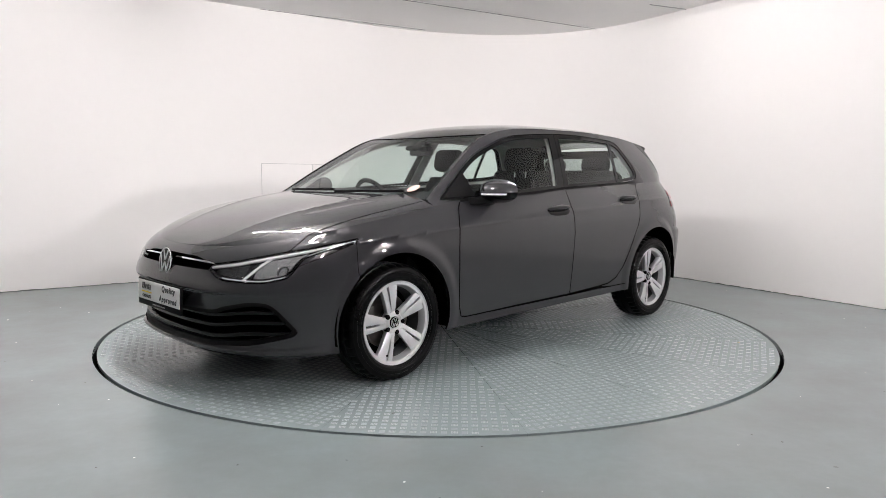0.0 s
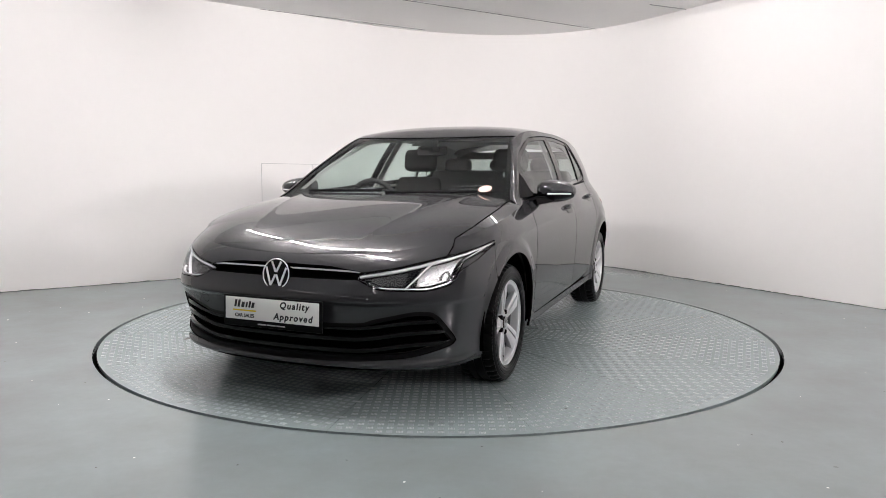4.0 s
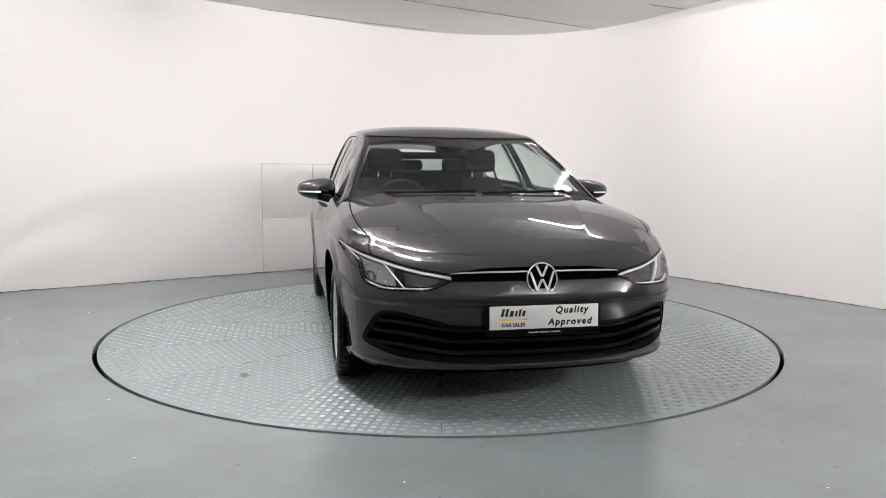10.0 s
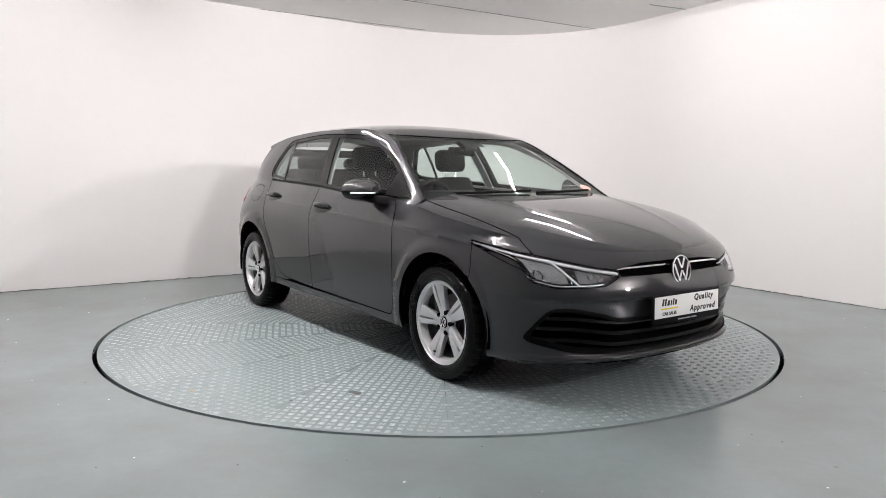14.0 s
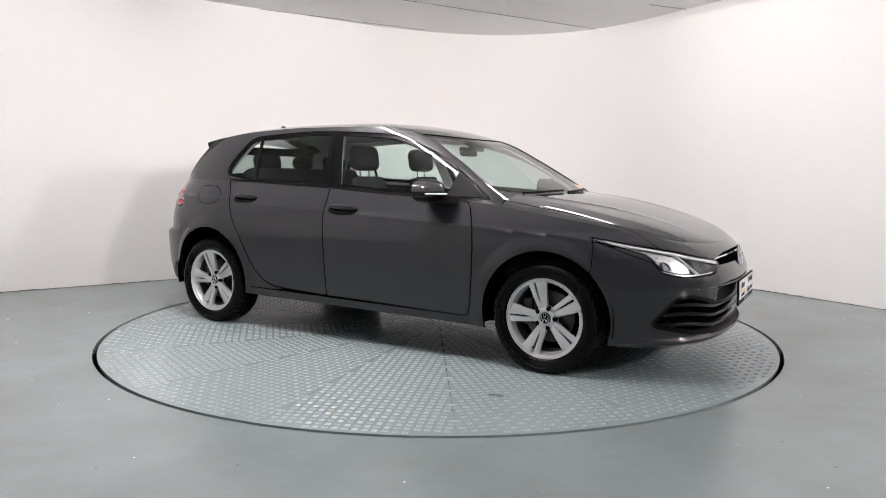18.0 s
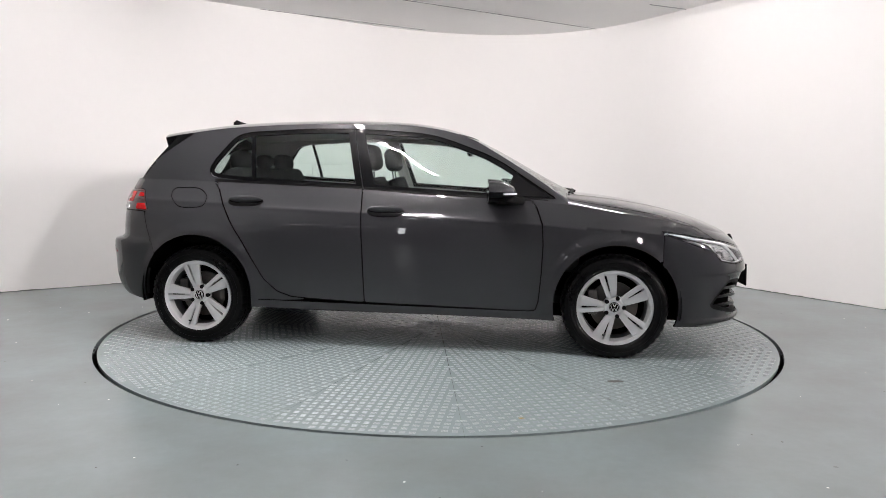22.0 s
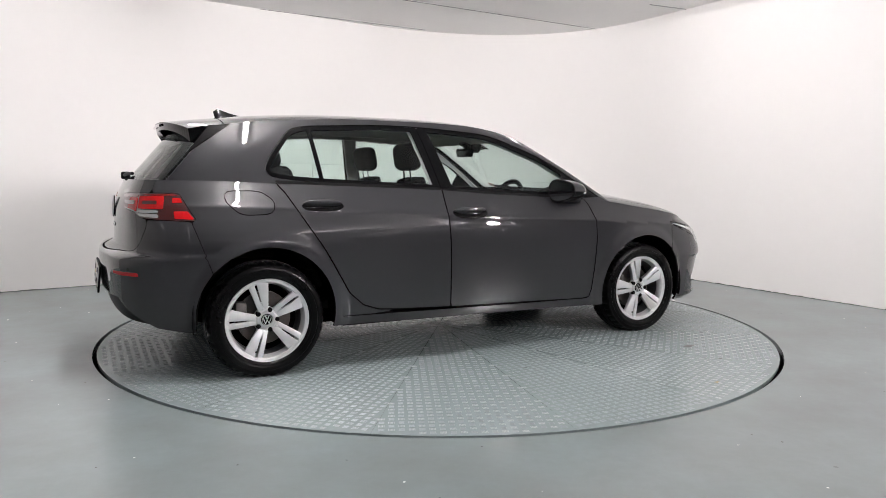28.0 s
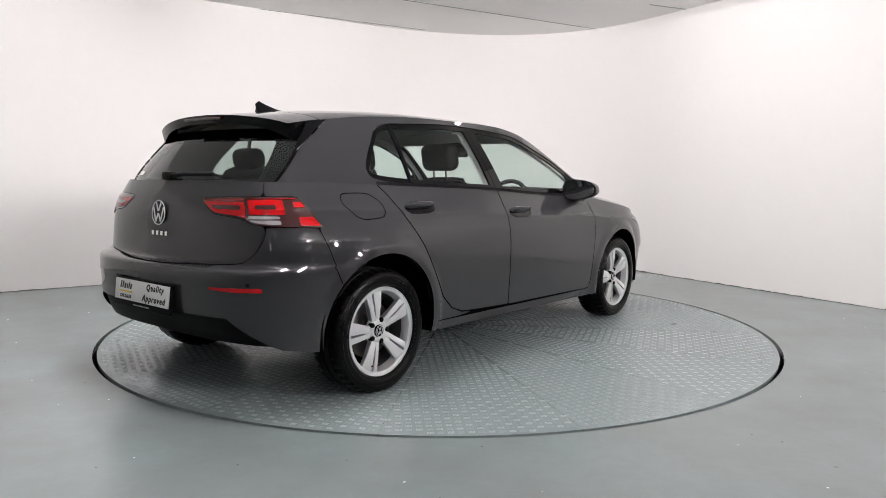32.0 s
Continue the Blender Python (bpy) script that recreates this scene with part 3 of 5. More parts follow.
def plan_table():
    """Arc length round half the car at mid height, against the two corner angles and the straight side."""
    t = np.linspace(0, 1, 300)
    a = np.unique(np.concatenate([np.arccos(t ** (N_F / 2)), np.arcsin(t ** (N_F / 2))]))
    b = np.unique(np.concatenate([np.arccos(t ** (N_R / 2)), np.arcsin(t ** (N_R / 2))]))[::-1]
    xf, xr, w = 2.18, -2.11, 0.885
    cf, sf = np.clip(np.cos(a), 0, 1) ** (2 / N_F), w * np.sin(a) ** (2 / N_F)
    F = np.stack([XS + (xf - XS) * cf - 0.19 * sf * sf * cf * cf, sf], -1)
    cr, sr = np.clip(np.cos(b), 0, 1) ** (2 / N_R), np.clip(np.sin(b), 0, 1) ** (2 / N_R)
    yr = (w - 0.1 * np.clip((-1.2 + XS - (xr + XS) * cr) / 0.85, 0, 1) ** 2.3) * sr
    R = np.stack([-XS + (xr + XS) * cr + 0.15 * yr * yr * cr * cr, yr], -1)
    qf = np.concatenate([[0], np.cumsum(np.linalg.norm(np.diff(F, axis=0), axis=1))])
    qr = np.concatenate([[0], np.cumsum(np.linalg.norm(np.diff(R, axis=0), axis=1))])
    return a, qf, b, qr


PA, PQF, PB, PQR = plan_table()
Q1 = PQF[-1]
Q2 = Q1 + 2 * XS
Q3 = Q2 + PQR[-1]


def arch(x, z, r=0.368):
    """Signed distance outside the wheel openings."""
    return np.minimum(np.hypot(x - 1.31, z - 0.322), np.hypot(x + 1.31, z - 0.322)) - r


def around(q, z):
    """Point on the lower body at arc length q from the nose, height z."""
    q, z = np.broadcast_arrays(np.asarray(q, float), np.asarray(z, float))
    a = np.interp(q, PQF, PA)
    b = np.interp(q - Q2, PQR, PB)
    c = np.clip(np.cos(a), 0, 1) ** (2 / N_F)
    d = np.clip(np.cos(b), 0, 1) ** (2 / N_R)
    x = np.where(q < Q1, XS + (front_x(z) - XS) * c, np.where(q > Q2, -XS + (rear_x(z) + XS) * d, XS - (q - Q1)))
    s = np.where(q < Q1, np.clip(np.sin(a), 0, 1) ** (2 / N_F), np.where(q > Q2, np.clip(np.sin(b), 0, 1) ** (2 / N_R), 1.0))
    zz = z + 0.045 * np.clip(x, -1.6, 1.6)
    k = np.clip((-0.4 - x) / 0.8, 0, 1)
    w = half_w(z) - 0.036 * k * k * (3 - 2 * k) * np.clip((z - 0.72) / 0.3, 0, 1)
    k = np.clip((x - 1.1) / 0.7, 0, 1)
    w = w - 0.02 * k * k * (3 - 2 * k)
    w = w + 0.008 * np.exp(-np.abs(zz - 0.835) / 0.02)
    r = np.minimum(np.hypot(x - 1.31, z - 0.322), np.hypot(x + 1.31, z - 0.322))
    k = np.clip((0.465 - r) / 0.075, 0, 1)
    w = w + 0.012 * k * k * (3 - 2 * k)
    w = w - 0.1 * np.clip((-1.2 - x) / 0.85, 0, 1) ** 2.3
    y = w * s
    x = x - np.where(q < Q1, 0.19 * y * y * c * c, 0.0) + np.where(q > Q2, 0.15 * y * y * d * d, 0.0)
    return x, y, z


def edge_z(q):
    z = np.full(np.shape(q), 0.8)
    for _ in range(4):
        z = belt_z(around(q, z)[0])
    return z


QT = np.linspace(0, Q3, 600)
ZT = edge_z(QT)
ZB = sill_z(around(QT, np.full(QT.shape, 0.4))[0])


def lower(q, v):
    """Lower body surface, v from 0 at the sill to 1 at the waist."""
    z0, z1 = np.interp(q, QT, ZB), np.interp(q, QT, ZT)
    return around(q, z0 + (z1 - z0) * v)


def bonnet(q, s):
    """Bonnet and wing tops: q along the waist edge from the nose, s from the middle (0) to the edge (1)."""
    z1 = np.interp(q, QT, ZT)
    x, y, z = around(q, z1)
    d = np.maximum(hood_c(x) - z, 0)
    yy = np.abs(s * y)
    rib = 0.007 * np.exp(-np.abs(yy - (0.31 + 0.27 * np.clip((2.0 - x), 0, 1))) / 0.04) * np.clip((2.02 - x) / 0.5, 0, 1)
    return x, s * y, z + d * (1 - 0.42 * np.abs(s) ** 2.2 - 0.58 * np.abs(s) ** 8) + rib


gutter_z = curve([(-1.95, 1.18), (-1.75, 1.275), (-1.45, 1.343), (-1.1, 1.382), (-0.6, 1.402), (-0.2, 1.402), (0.0, 1.396), (0.2, 1.374), (0.394, 1.322), (0.6, 1.212), (0.8, 1.090), (0.95, 0.992), (1.02, 0.945)])
gutter_y = curve([(-1.95, 0.55), (-1.6, 0.578), (-1.1, 0.592), (-0.5, 0.597), (0.0, 0.598), (0.2, 0.594), (0.394, 0.602), (0.6, 0.655), (0.8, 0.715), (0.95, 0.757), (1.02, 0.782)])
roof_c = curve([(1.12, 0.963), (0.91, 1.070), (0.72, 1.176), (0.53, 1.278), (0.36, 1.357), (0.22, 1.402), (0.0, 1.437), (-0.35, 1.453), (-0.8, 1.449), (-1.2, 1.43), (-1.5, 1.398), (-1.85, 1.345)])


def belt_point(x):
    z = belt_z(x)
    q = np.interp(-np.asarray(x), -XQ, QQ)
    return around(q, z)


QQ = np.linspace(0.05, Q3 - 0.05, 900)
XQ = around(QQ, edge_z(QQ))[0]


def greenhouse(x, v):
    """Side of the cabin, v from 0 at the waist to 1 at the roof gutter."""
    bx, by, bz = belt_point(x)
    gy, gz = gutter_y(x), np.maximum(gutter_z(x), bz + 0.001)
    z = bz + (gz - bz) * v
    k = np.clip((np.asarray(x, float) + 0.1) / 0.4, 0, 1) * np.clip((gz - bz) / 0.15, 0, 1)
    y = by + (gy - by) * v + 0.012 * np.sin(math.pi * v) * np.clip((gz - bz) / 0.3, 0, 1) + 0.012 * k * (v ** 4 - v ** 12)
    return np.broadcast_arrays(np.asarray(x, float) * np.ones_like(v), y, z)


def top_sheet(x, s):
    """Windscreen and roof: x of the gutter, s from the middle (0) to the gutter (1)."""
    gy, gz = gutter_y(x), gutter_z(x)
    k = np.clip((x + 0.3) / 1.3, 0, 1)
    xc = x + 0.12 * k * k * (3 - 2 * k)
    zc = roof_c(xc)
    s2 = np.abs(s)
    return xc + (x - xc) * s2 ** 2, s * gy, zc + (gz - zc) * (0.8 * s2 ** 2.3 + 0.2 * s2 ** 8)


def tail_edge(z):
    """x of the rear edge of the body side at height z."""
    return -1.80 + (np.asarray(z) - 1.034) * 0.84


def fin_edge(z):
    """x of the front edge of the black fin beside the rear window."""
    return tail_edge(z) + 0.014 + 0.085 * np.clip((np.asarray(z) - 1.19) / 0.15, 0, 1)


def rear_pane(s, z):
    x0 = tail_edge(z)
    bx, by, bz = belt_point(x0)
    gy, gz = gutter_y(x0), gutter_z(x0)
    v = np.clip((z - bz) / np.maximum(gz - bz, 0.02), 0, 1)
    y = by + (gy - by) * v + 0.012 * np.sin(math.pi * v)
    s2 = np.abs(s)
    return x0 - 0.125 * (1 - s2 ** 2.2), s * y, z + 0 * s


# outlines, x-z on the car's flank
DLO = rounded([(-1.248, 1.042), (-1.294, 1.115), (-1.118, 1.343), (-0.6, 1.374), (-0.25, 1.370), (0.17, 1.343), (0.56, 1.205), (0.95, 0.952), (0.52, 0.958), (-0.23, 0.999)], [0.35, 0.4, 0.22, 0.3, 0.4, 0.3, 0.3, 0.04, 0.3, 0.3])
REAR_DOOR = np.array([(-0.221, 1.5), (-0.243, 0.99), (-0.224, 0.60), (-0.213, 0.292), (-0.55, 0.305), (-0.68, 0.313), (-0.775, 0.345), (-0.86, 0.42), (-0.93, 0.54), (-1.0, 0.662), (-1.07, 0.765), (-1.135, 0.872), (-1.19, 0.972), (-1.236, 1.03), (-1.29, 1.10), (-1.10, 1.5)])
FRONT_DOOR = np.array([(-0.221, 1.5), (-0.243, 0.99), (-0.224, 0.60), (-0.213, 0.292), (0.3, 0.286), (0.79, 0.277), (0.838, 0.284), (0.855, 0.34), (0.868, 0.5), (0.875, 0.68), (0.868, 0.80), (0.83, 0.905), (0.80, 0.945), (0.99, 0.93), (0.99, 1.5)])
FUEL = rounded([(-1.27, 0.862), (-1.255, 0.93), (-1.325, 0.983), (-1.505, 0.983), (-1.515, 0.93), (-1.44, 0.855)], 0.33)


def q_side(x):
    return float(np.interp(-x, -XQ, QQ))


def q_front(y, z=0.6):
    """Arc length of the point of the nose at sideways distance y."""
    qs = np.linspace(0, Q1, 400)
    return float(np.interp(y, around(qs, np.full(400, z))[1], qs))


def q_rear(y, z=0.8):
    qs = np.linspace(Q2, Q3, 400)[::-1]
    return float(np.interp(y, around(qs, np.full(400, z))[1], qs))


LAMP = rounded([(q_front(0.405), 0.655), (q_front(0.40), 0.632), (q_front(0.50), 0.588), (q_front(0.70), 0.581), (q_front(0.735) + 0.07, 0.604), (q_side(1.70), 0.70), (q_side(1.525), 0.764), (q_side(1.54), 0.778), (q_front(0.70), 0.716), (q_front(0.55), 0.678)], 0.22)
STRIP = rounded([(-0.1, 0.688), (-0.1, 0.628), (q_front(0.41), 0.628), (q_front(0.41), 0.662), (q_front(0.25), 0.682)], 0.05)
INTAKE = rounded([(-0.1, 0.418), (-0.1, 0.247), (q_front(0.40), 0.252), (q_front(0.64), 0.272), (q_front(0.785), 0.315), (q_front(0.795), 0.34), (q_front(0.72), 0.482), (q_front(0.64), 0.488), (q_front(0.48), 0.452), (q_front(0.42), 0.43)], [0, 0, 0.2, 0.2, 0.3, 0.25, 0.3, 0.25, 0.25, 0.25])
TAIL = rounded([(q_rear(0.35), 0.958), (q_rear(0.36), 0.935), (q_rear(0.44), 0.885), (q_rear(0.61), 0.870), (q_rear(0.665), 0.838), (q_side(-1.625), 0.828), (q_side(-1.71), 0.968)], [0.3, 0.3, 0.2, 0.2, 0.3, 0.1, 0.1])
GATE_Q = rounded([(Q3 + 0.1, 1.1), (q_rear(0.655, 0.95), 1.1), (q_rear(0.655, 0.9), 0.80), (q_rear(0.645, 0.75), 0.705), (q_rear(0.59, 0.7), 0.664), (q_rear(0.2, 0.66), 0.646), (Q3 + 0.1, 0.644)], [0, 0, 0.15, 0.3, 0.25, 0.3, 0])

US = np.arange(0, Q3 + 0.016, 0.0165)
US = np.linspace(0, Q3, len(US))
VS = np.linspace(0, 1, 46)


def sub(lo, hi, d=0.0165):
    return np.linspace(lo, hi, max(3, int((hi - lo) / d) + 1))


GAP = 0.0034


def bumper_split(x, y, z, u):
    """Positive on the front bumper's side of its joint with the wing: below the lamp, and ahead of the bonnet's joint."""
    return np.minimum(x - (1.575 + 0.25 * np.clip(z - 0.6, -1, 0)), np.maximum(0.70 + 0.34 * np.clip(1.74 - x, -1, 1) - z, (JOINT_U - u) * 0.5))


def rear_split(x, y, z, u):
    """Positive on the rear bumper's side: below the tail lamps and the tailgate."""
    return np.minimum(-1.66 - 0.35 * (z - 0.75) - x, 0.83 - z)


JOINT_U = q_front(0.55) + 0.45 * (q_side(1.57) - q_front(0.55))
joint_v = curve([(JOINT_U - 0.2, 1.10), (JOINT_U, 1.0), (JOINT_U + 0.13, 0.957), (JOINT_U + 0.35, 0.928), (q_side(1.0), 0.905)])


def bonnet_edge(u):
    """Where the bonnet's side joint runs, as a share of the half width; it meets the lamp at JOINT_U."""
    return np.where(np.asarray(u) < JOINT_U - 0.2, 1.1, joint_v(u))


def build_body(car):
    for side in (1, -1):
        kw = dict(side=side)
        # wings
        def keep(x, y, z, u, v):
            return np.minimum.reduce([arch(x, z), -bumper_split(x, y, z, u) - GAP, -inside(x, z, FRONT_DOOR) - GAP, x - 0.6, -inside(u, z, LAMP) - GAP])
        panel("wing", lower, sub(0.4, Q1 + 0.5), VS, PAINT, car, keep, **kw)
        # sills
        def keep(x, y, z, u, v):
            return np.minimum.reduce([arch(x, z), 0.283 + 0.006 * -x - z - GAP, 1.0 - x, x + 1.0, -inside(x, z, REAR_DOOR) - GAP])
        panel("sill", lower, sub(Q1 - 0.1, Q2 + 0.1), np.linspace(0, 0.3, 18), PAINT, car, keep, **kw)
        # quarter
        def keep(x, y, z, u, v):
            return np.minimum.reduce([arch(x, z), -rear_split(x, y, z, u) - GAP, -inside(x, z, REAR_DOOR) - GAP, -0.3 - x, np.maximum(-inside(x, z, FRONT_DOOR), -0.4 - x), -inside(u, z, TAIL) - GAP, -inside(u, z, GATE_Q) - GAP, -inside(x, z, FUEL) - 0.002 if side < 0 else 1 + 0 * x, np.maximum(z - 0.29, -0.9 - x)])
        panel("quarter_panel", lower, sub(Q2 - 0.65, Q3), VS, PAINT, car, keep, **kw)
        # cabin side frame
        def frame_keep(x, y, z, u, v):
            return np.minimum.reduce([x - fin_edge(z) - GAP, -inside(x, z, DLO) - 0.002])
        GX = np.arange(-1.95, 1.03, 0.014)
        panel("cabin_frame", greenhouse, GX, np.linspace(0, 1, 30), PAINT, car, frame_keep, **kw)
        panel("pillar_trim", greenhouse, GX, np.linspace(0, 0.97, 24), TRIM_GREY, car, lambda x, y, z, u, v: np.minimum(-inside(x, z, DLO) + 0.006, x - tail_edge(z) - 0.03), offset=-0.045, flange=0.01, **kw)
        panel("pillar_trim", greenhouse, GX, np.linspace(0, 0.97, 24), TRIM_GREY, car, lambda x, y, z, u, v: np.minimum(inside(x, z, DLO) + 0.02, 0.045 - np.abs(x + 0.235 + 0.27 * (z - 1.0))), offset=-0.045, flange=0.01, **kw)
        panel("tail_fin", greenhouse, np.arange(-1.95, -1.4, 0.01), np.linspace(0, 1, 40), GLOSS_BLACK, car, lambda x, y, z, u, v: np.minimum.reduce([fin_edge(z) - GAP - x, x - tail_edge(z), z - 1.03]), **kw)
        panel("fuel_flap", lower, sub(Q2 + 0.15, Q2 + 0.7), VS, PAINT, car, lambda x, y, z, u, v: inside(x, z, FUEL) - 0.002, **kw) if side < 0 else None
        build_doors(car, side)
    # bonnet, wing tops
    H = np.linspace(0, q_side(1.0), 120)
    panel("bonnet", bonnet, H, np.linspace(0, 1, 60), PAINT, car, lambda x, y, z, u, v: bonnet_edge(u) - v, both=True)
    for side in (1, -1):
        panel("wing_top", bonnet, H, np.linspace(0.5, 1, 60), PAINT, car, lambda x, y, z, u, v: v - bonnet_edge(u) - 0.0085, side=side)
    # bumpers
    def keep(x, y, z, u, v):
        return np.minimum.reduce([arch(x, z), bumper_split(x, y, z, u), -inside(u, z, LAMP) - GAP, -inside(u, z, INTAKE), -inside(u, z, STRIP) - 0.001])
    panel("front_bumper", lower, sub(0, 1.9, 0.013), np.linspace(0, 1, 60), PAINT, car, keep, both=True)
    def keep(x, y, z, u, v):
        return np.minimum.reduce([arch(x, z), rear_split(x, y, z, u), -inside(u, z, GATE_Q) - GAP, -inside(u, z, TAIL) - GAP, z - 0.425 + 0.85 * np.clip(np.abs(y) - 0.58, 0, 1)])
    panel("rear_bumper", lower, sub(Q2, Q3, 0.013), VS, PAINT, car, keep, both=True)
    panel("rear_diffuser", lower, sub(Q2, Q3), VS, BLACK, car, lambda x, y, z, u, v: np.minimum.reduce([arch(x, z), 0.46 - z, -1.62 - x, z - 0.30 + 0.02 * np.abs(y)]), offset=-0.02, both=True)
    gate = panel("tailgate", lower, sub(Q2, Q3, 0.013), VS, PAINT, car, lambda x, y, z, u, v: np.minimum(inside(u, z, GATE_Q), -inside(u, z, TAIL) - GAP), both=True)
    # roof and screens
    XSR = np.arange(-1.75, 1.03, 0.02)
    def screen(x, y, z, u, v):
        return np.minimum.reduce([u - 0.345 + 0.03 * v * v, 0.98 - v])
    ws = panel("windscreen", top_sheet, XSR, np.linspace(0, 1, 50), SCREEN, car, screen, both=True, flange=0, offset=-0.004)
    ws.visible_shadow = False
    panel("roof", top_sheet, XSR, np.linspace(0, 1, 50), PAINT, car, lambda x, y, z, u, v: np.minimum(-screen(x, y, z, u, v) - 0.002, u + 1.472), both=True)
    panel("headliner", top_sheet, XSR, np.linspace(0, 0.97, 30), TRIM_GREY, car, lambda x, y, z, u, v: np.minimum(0.33 - u, u + 1.5), both=True, offset=-0.04, flange=0)
    rp = panel("rear_window", rear_pane, np.linspace(0, 1, 40), np.linspace(1.03, 1.30, 24), PRIVACY, car, None, both=True, flange=0, offset=-0.006)
    rp.visible_shadow = False
    panel("rear_window_border", rear_pane, np.linspace(0, 1, 60), np.linspace(1.03, 1.30, 50), GLOSS_BLACK, car, lambda x, y, z, u, v: np.maximum.reduce([u - 0.86 + 0.25 * (z - 1.03), z - 1.235, 1.05 - z]), both=True, offset=-0.010, flange=0)
    return gate


def build_doors(car, side):
    for name, outline, x0, x1 in (("front_door", FRONT_DOOR, -0.4, 1.1), ("rear_door", REAR_DOOR, -1.35, -0.1)):
        def keep(x, y, z, u, v):
            return np.minimum.reduce([inside(x, z, outline) - GAP, arch(x, z) - 0.02])
        d = panel(name, lower, sub(Q1 + XS - x1, Q1 + XS - x0), VS, PAINT, car, keep, side=side)
        front = name == "front_door"
        post = -0.205 if front else -0.255
        # pane
        def keep(x, y, z, u, v):
            lim = (x - (-0.165 - 0.31 * (z - 1.0)) if front else (-0.285 - 0.26 * (z - 1.0)) - x)
            return np.minimum.reduce([inside(x, z, DLO) - 0.022, lim])
        pane = panel("window_pane", greenhouse, np.arange(x0, x1, 0.014), np.linspace(0, 1, 30), GLASS, d, keep, side=side, flange=0, offset=-0.008)
        pane.visible_shadow = False
        # black seal round the pane and the dark post
        def keep(x, y, z, u, v):
            half = (x + 0.245 + 0.254 * (z - 1.0)) * (1 if front else -1)
            inner = np.minimum(inside(x, z, DLO) - 0.024, (x - (-0.165 - 0.31 * (z - 1.0)) if front else (-0.285 - 0.26 * (z - 1.0)) - x) - 0.002)
            return np.minimum.reduce([inside(x, z, DLO) - 0.002, half - 0.002, -inner])
        panel("window_seal", greenhouse, np.arange(x0, x1, 0.007), np.linspace(0, 1, 50), GLOSS_BLACK, d, keep, side=side, offset=-0.004)


def on_side(x, z, side, out=0.0):
    """A place on the flank and the turn of a frame whose y points outwards."""
    q = q_side(x)
    p = np.array(around(q, z))
    a = np.array(around(q, z + 0.004)) - np.array(around(q, z - 0.004))
    b = np.array(around(q + 0.004, z)) - np.array(around(q - 0.004, z))
    n = np.cross(a, b)
    n = n / np.linalg.norm(n)
    if n[1] < 0:
        n = -n
    p = p + n * out
    yv = Vector(n)
    xv = Vector((1, 0, 0))
    xv = (xv - yv * xv.dot(yv)).normalized()
    zv = xv.cross(yv)
    m = Matrix((xv, yv, zv)).transposed().to_4x4()
    m.translation = Vector(p)
    if side < 0:
        f = Matrix.Diagonal((1, -1, 1, 1))
        m = f @ m @ f
    return m


def capsule(length, height, depth, n=10, m=14):
    """Long rounded grip: a swept half-oval, bulging along +y."""
    bm = bmesh.new()
    rings = []
    for i in range(m + 1):
        t = -1 + 2 * i / m
        k = max(0.04, (1 - abs(t) ** 3.4)) ** 0.5
        rings.append([bm.verts.new((t * length / 2, depth * k * math.sin(math.pi * j / n) ** 0.7, height / 2 * k * math.cos(math.pi * j / n))) for j in range(n + 1)])
    for a, b in zip(rings, rings[1:]):
        for j in range(n):
            bm.faces.new((a[j], a[j + 1], b[j + 1], b[j]))
    bm.faces.new(rings[0])
    bm.faces.new(rings[-1][::-1])
    return bm


def handle(door, x, z, side):
    m = on_side(x, z, side)
    flip = Matrix.Diagonal((1, side, 1, 1))
    cup = capsule(0.235, 0.074, 0.004)
    bmesh.ops.transform(cup, matrix=m @ flip, verts=cup.verts)
    part("handle_cup", cup, GLOSS_BLACK, door)
    grip = capsule(0.225, 0.034, 0.036)
    bmesh.ops.transform(grip, matrix=m @ flip @ pose(0, 0.004, 0.012), verts=grip.verts)
    part("handle", grip, PAINT, door, "body-coloured pull handle")


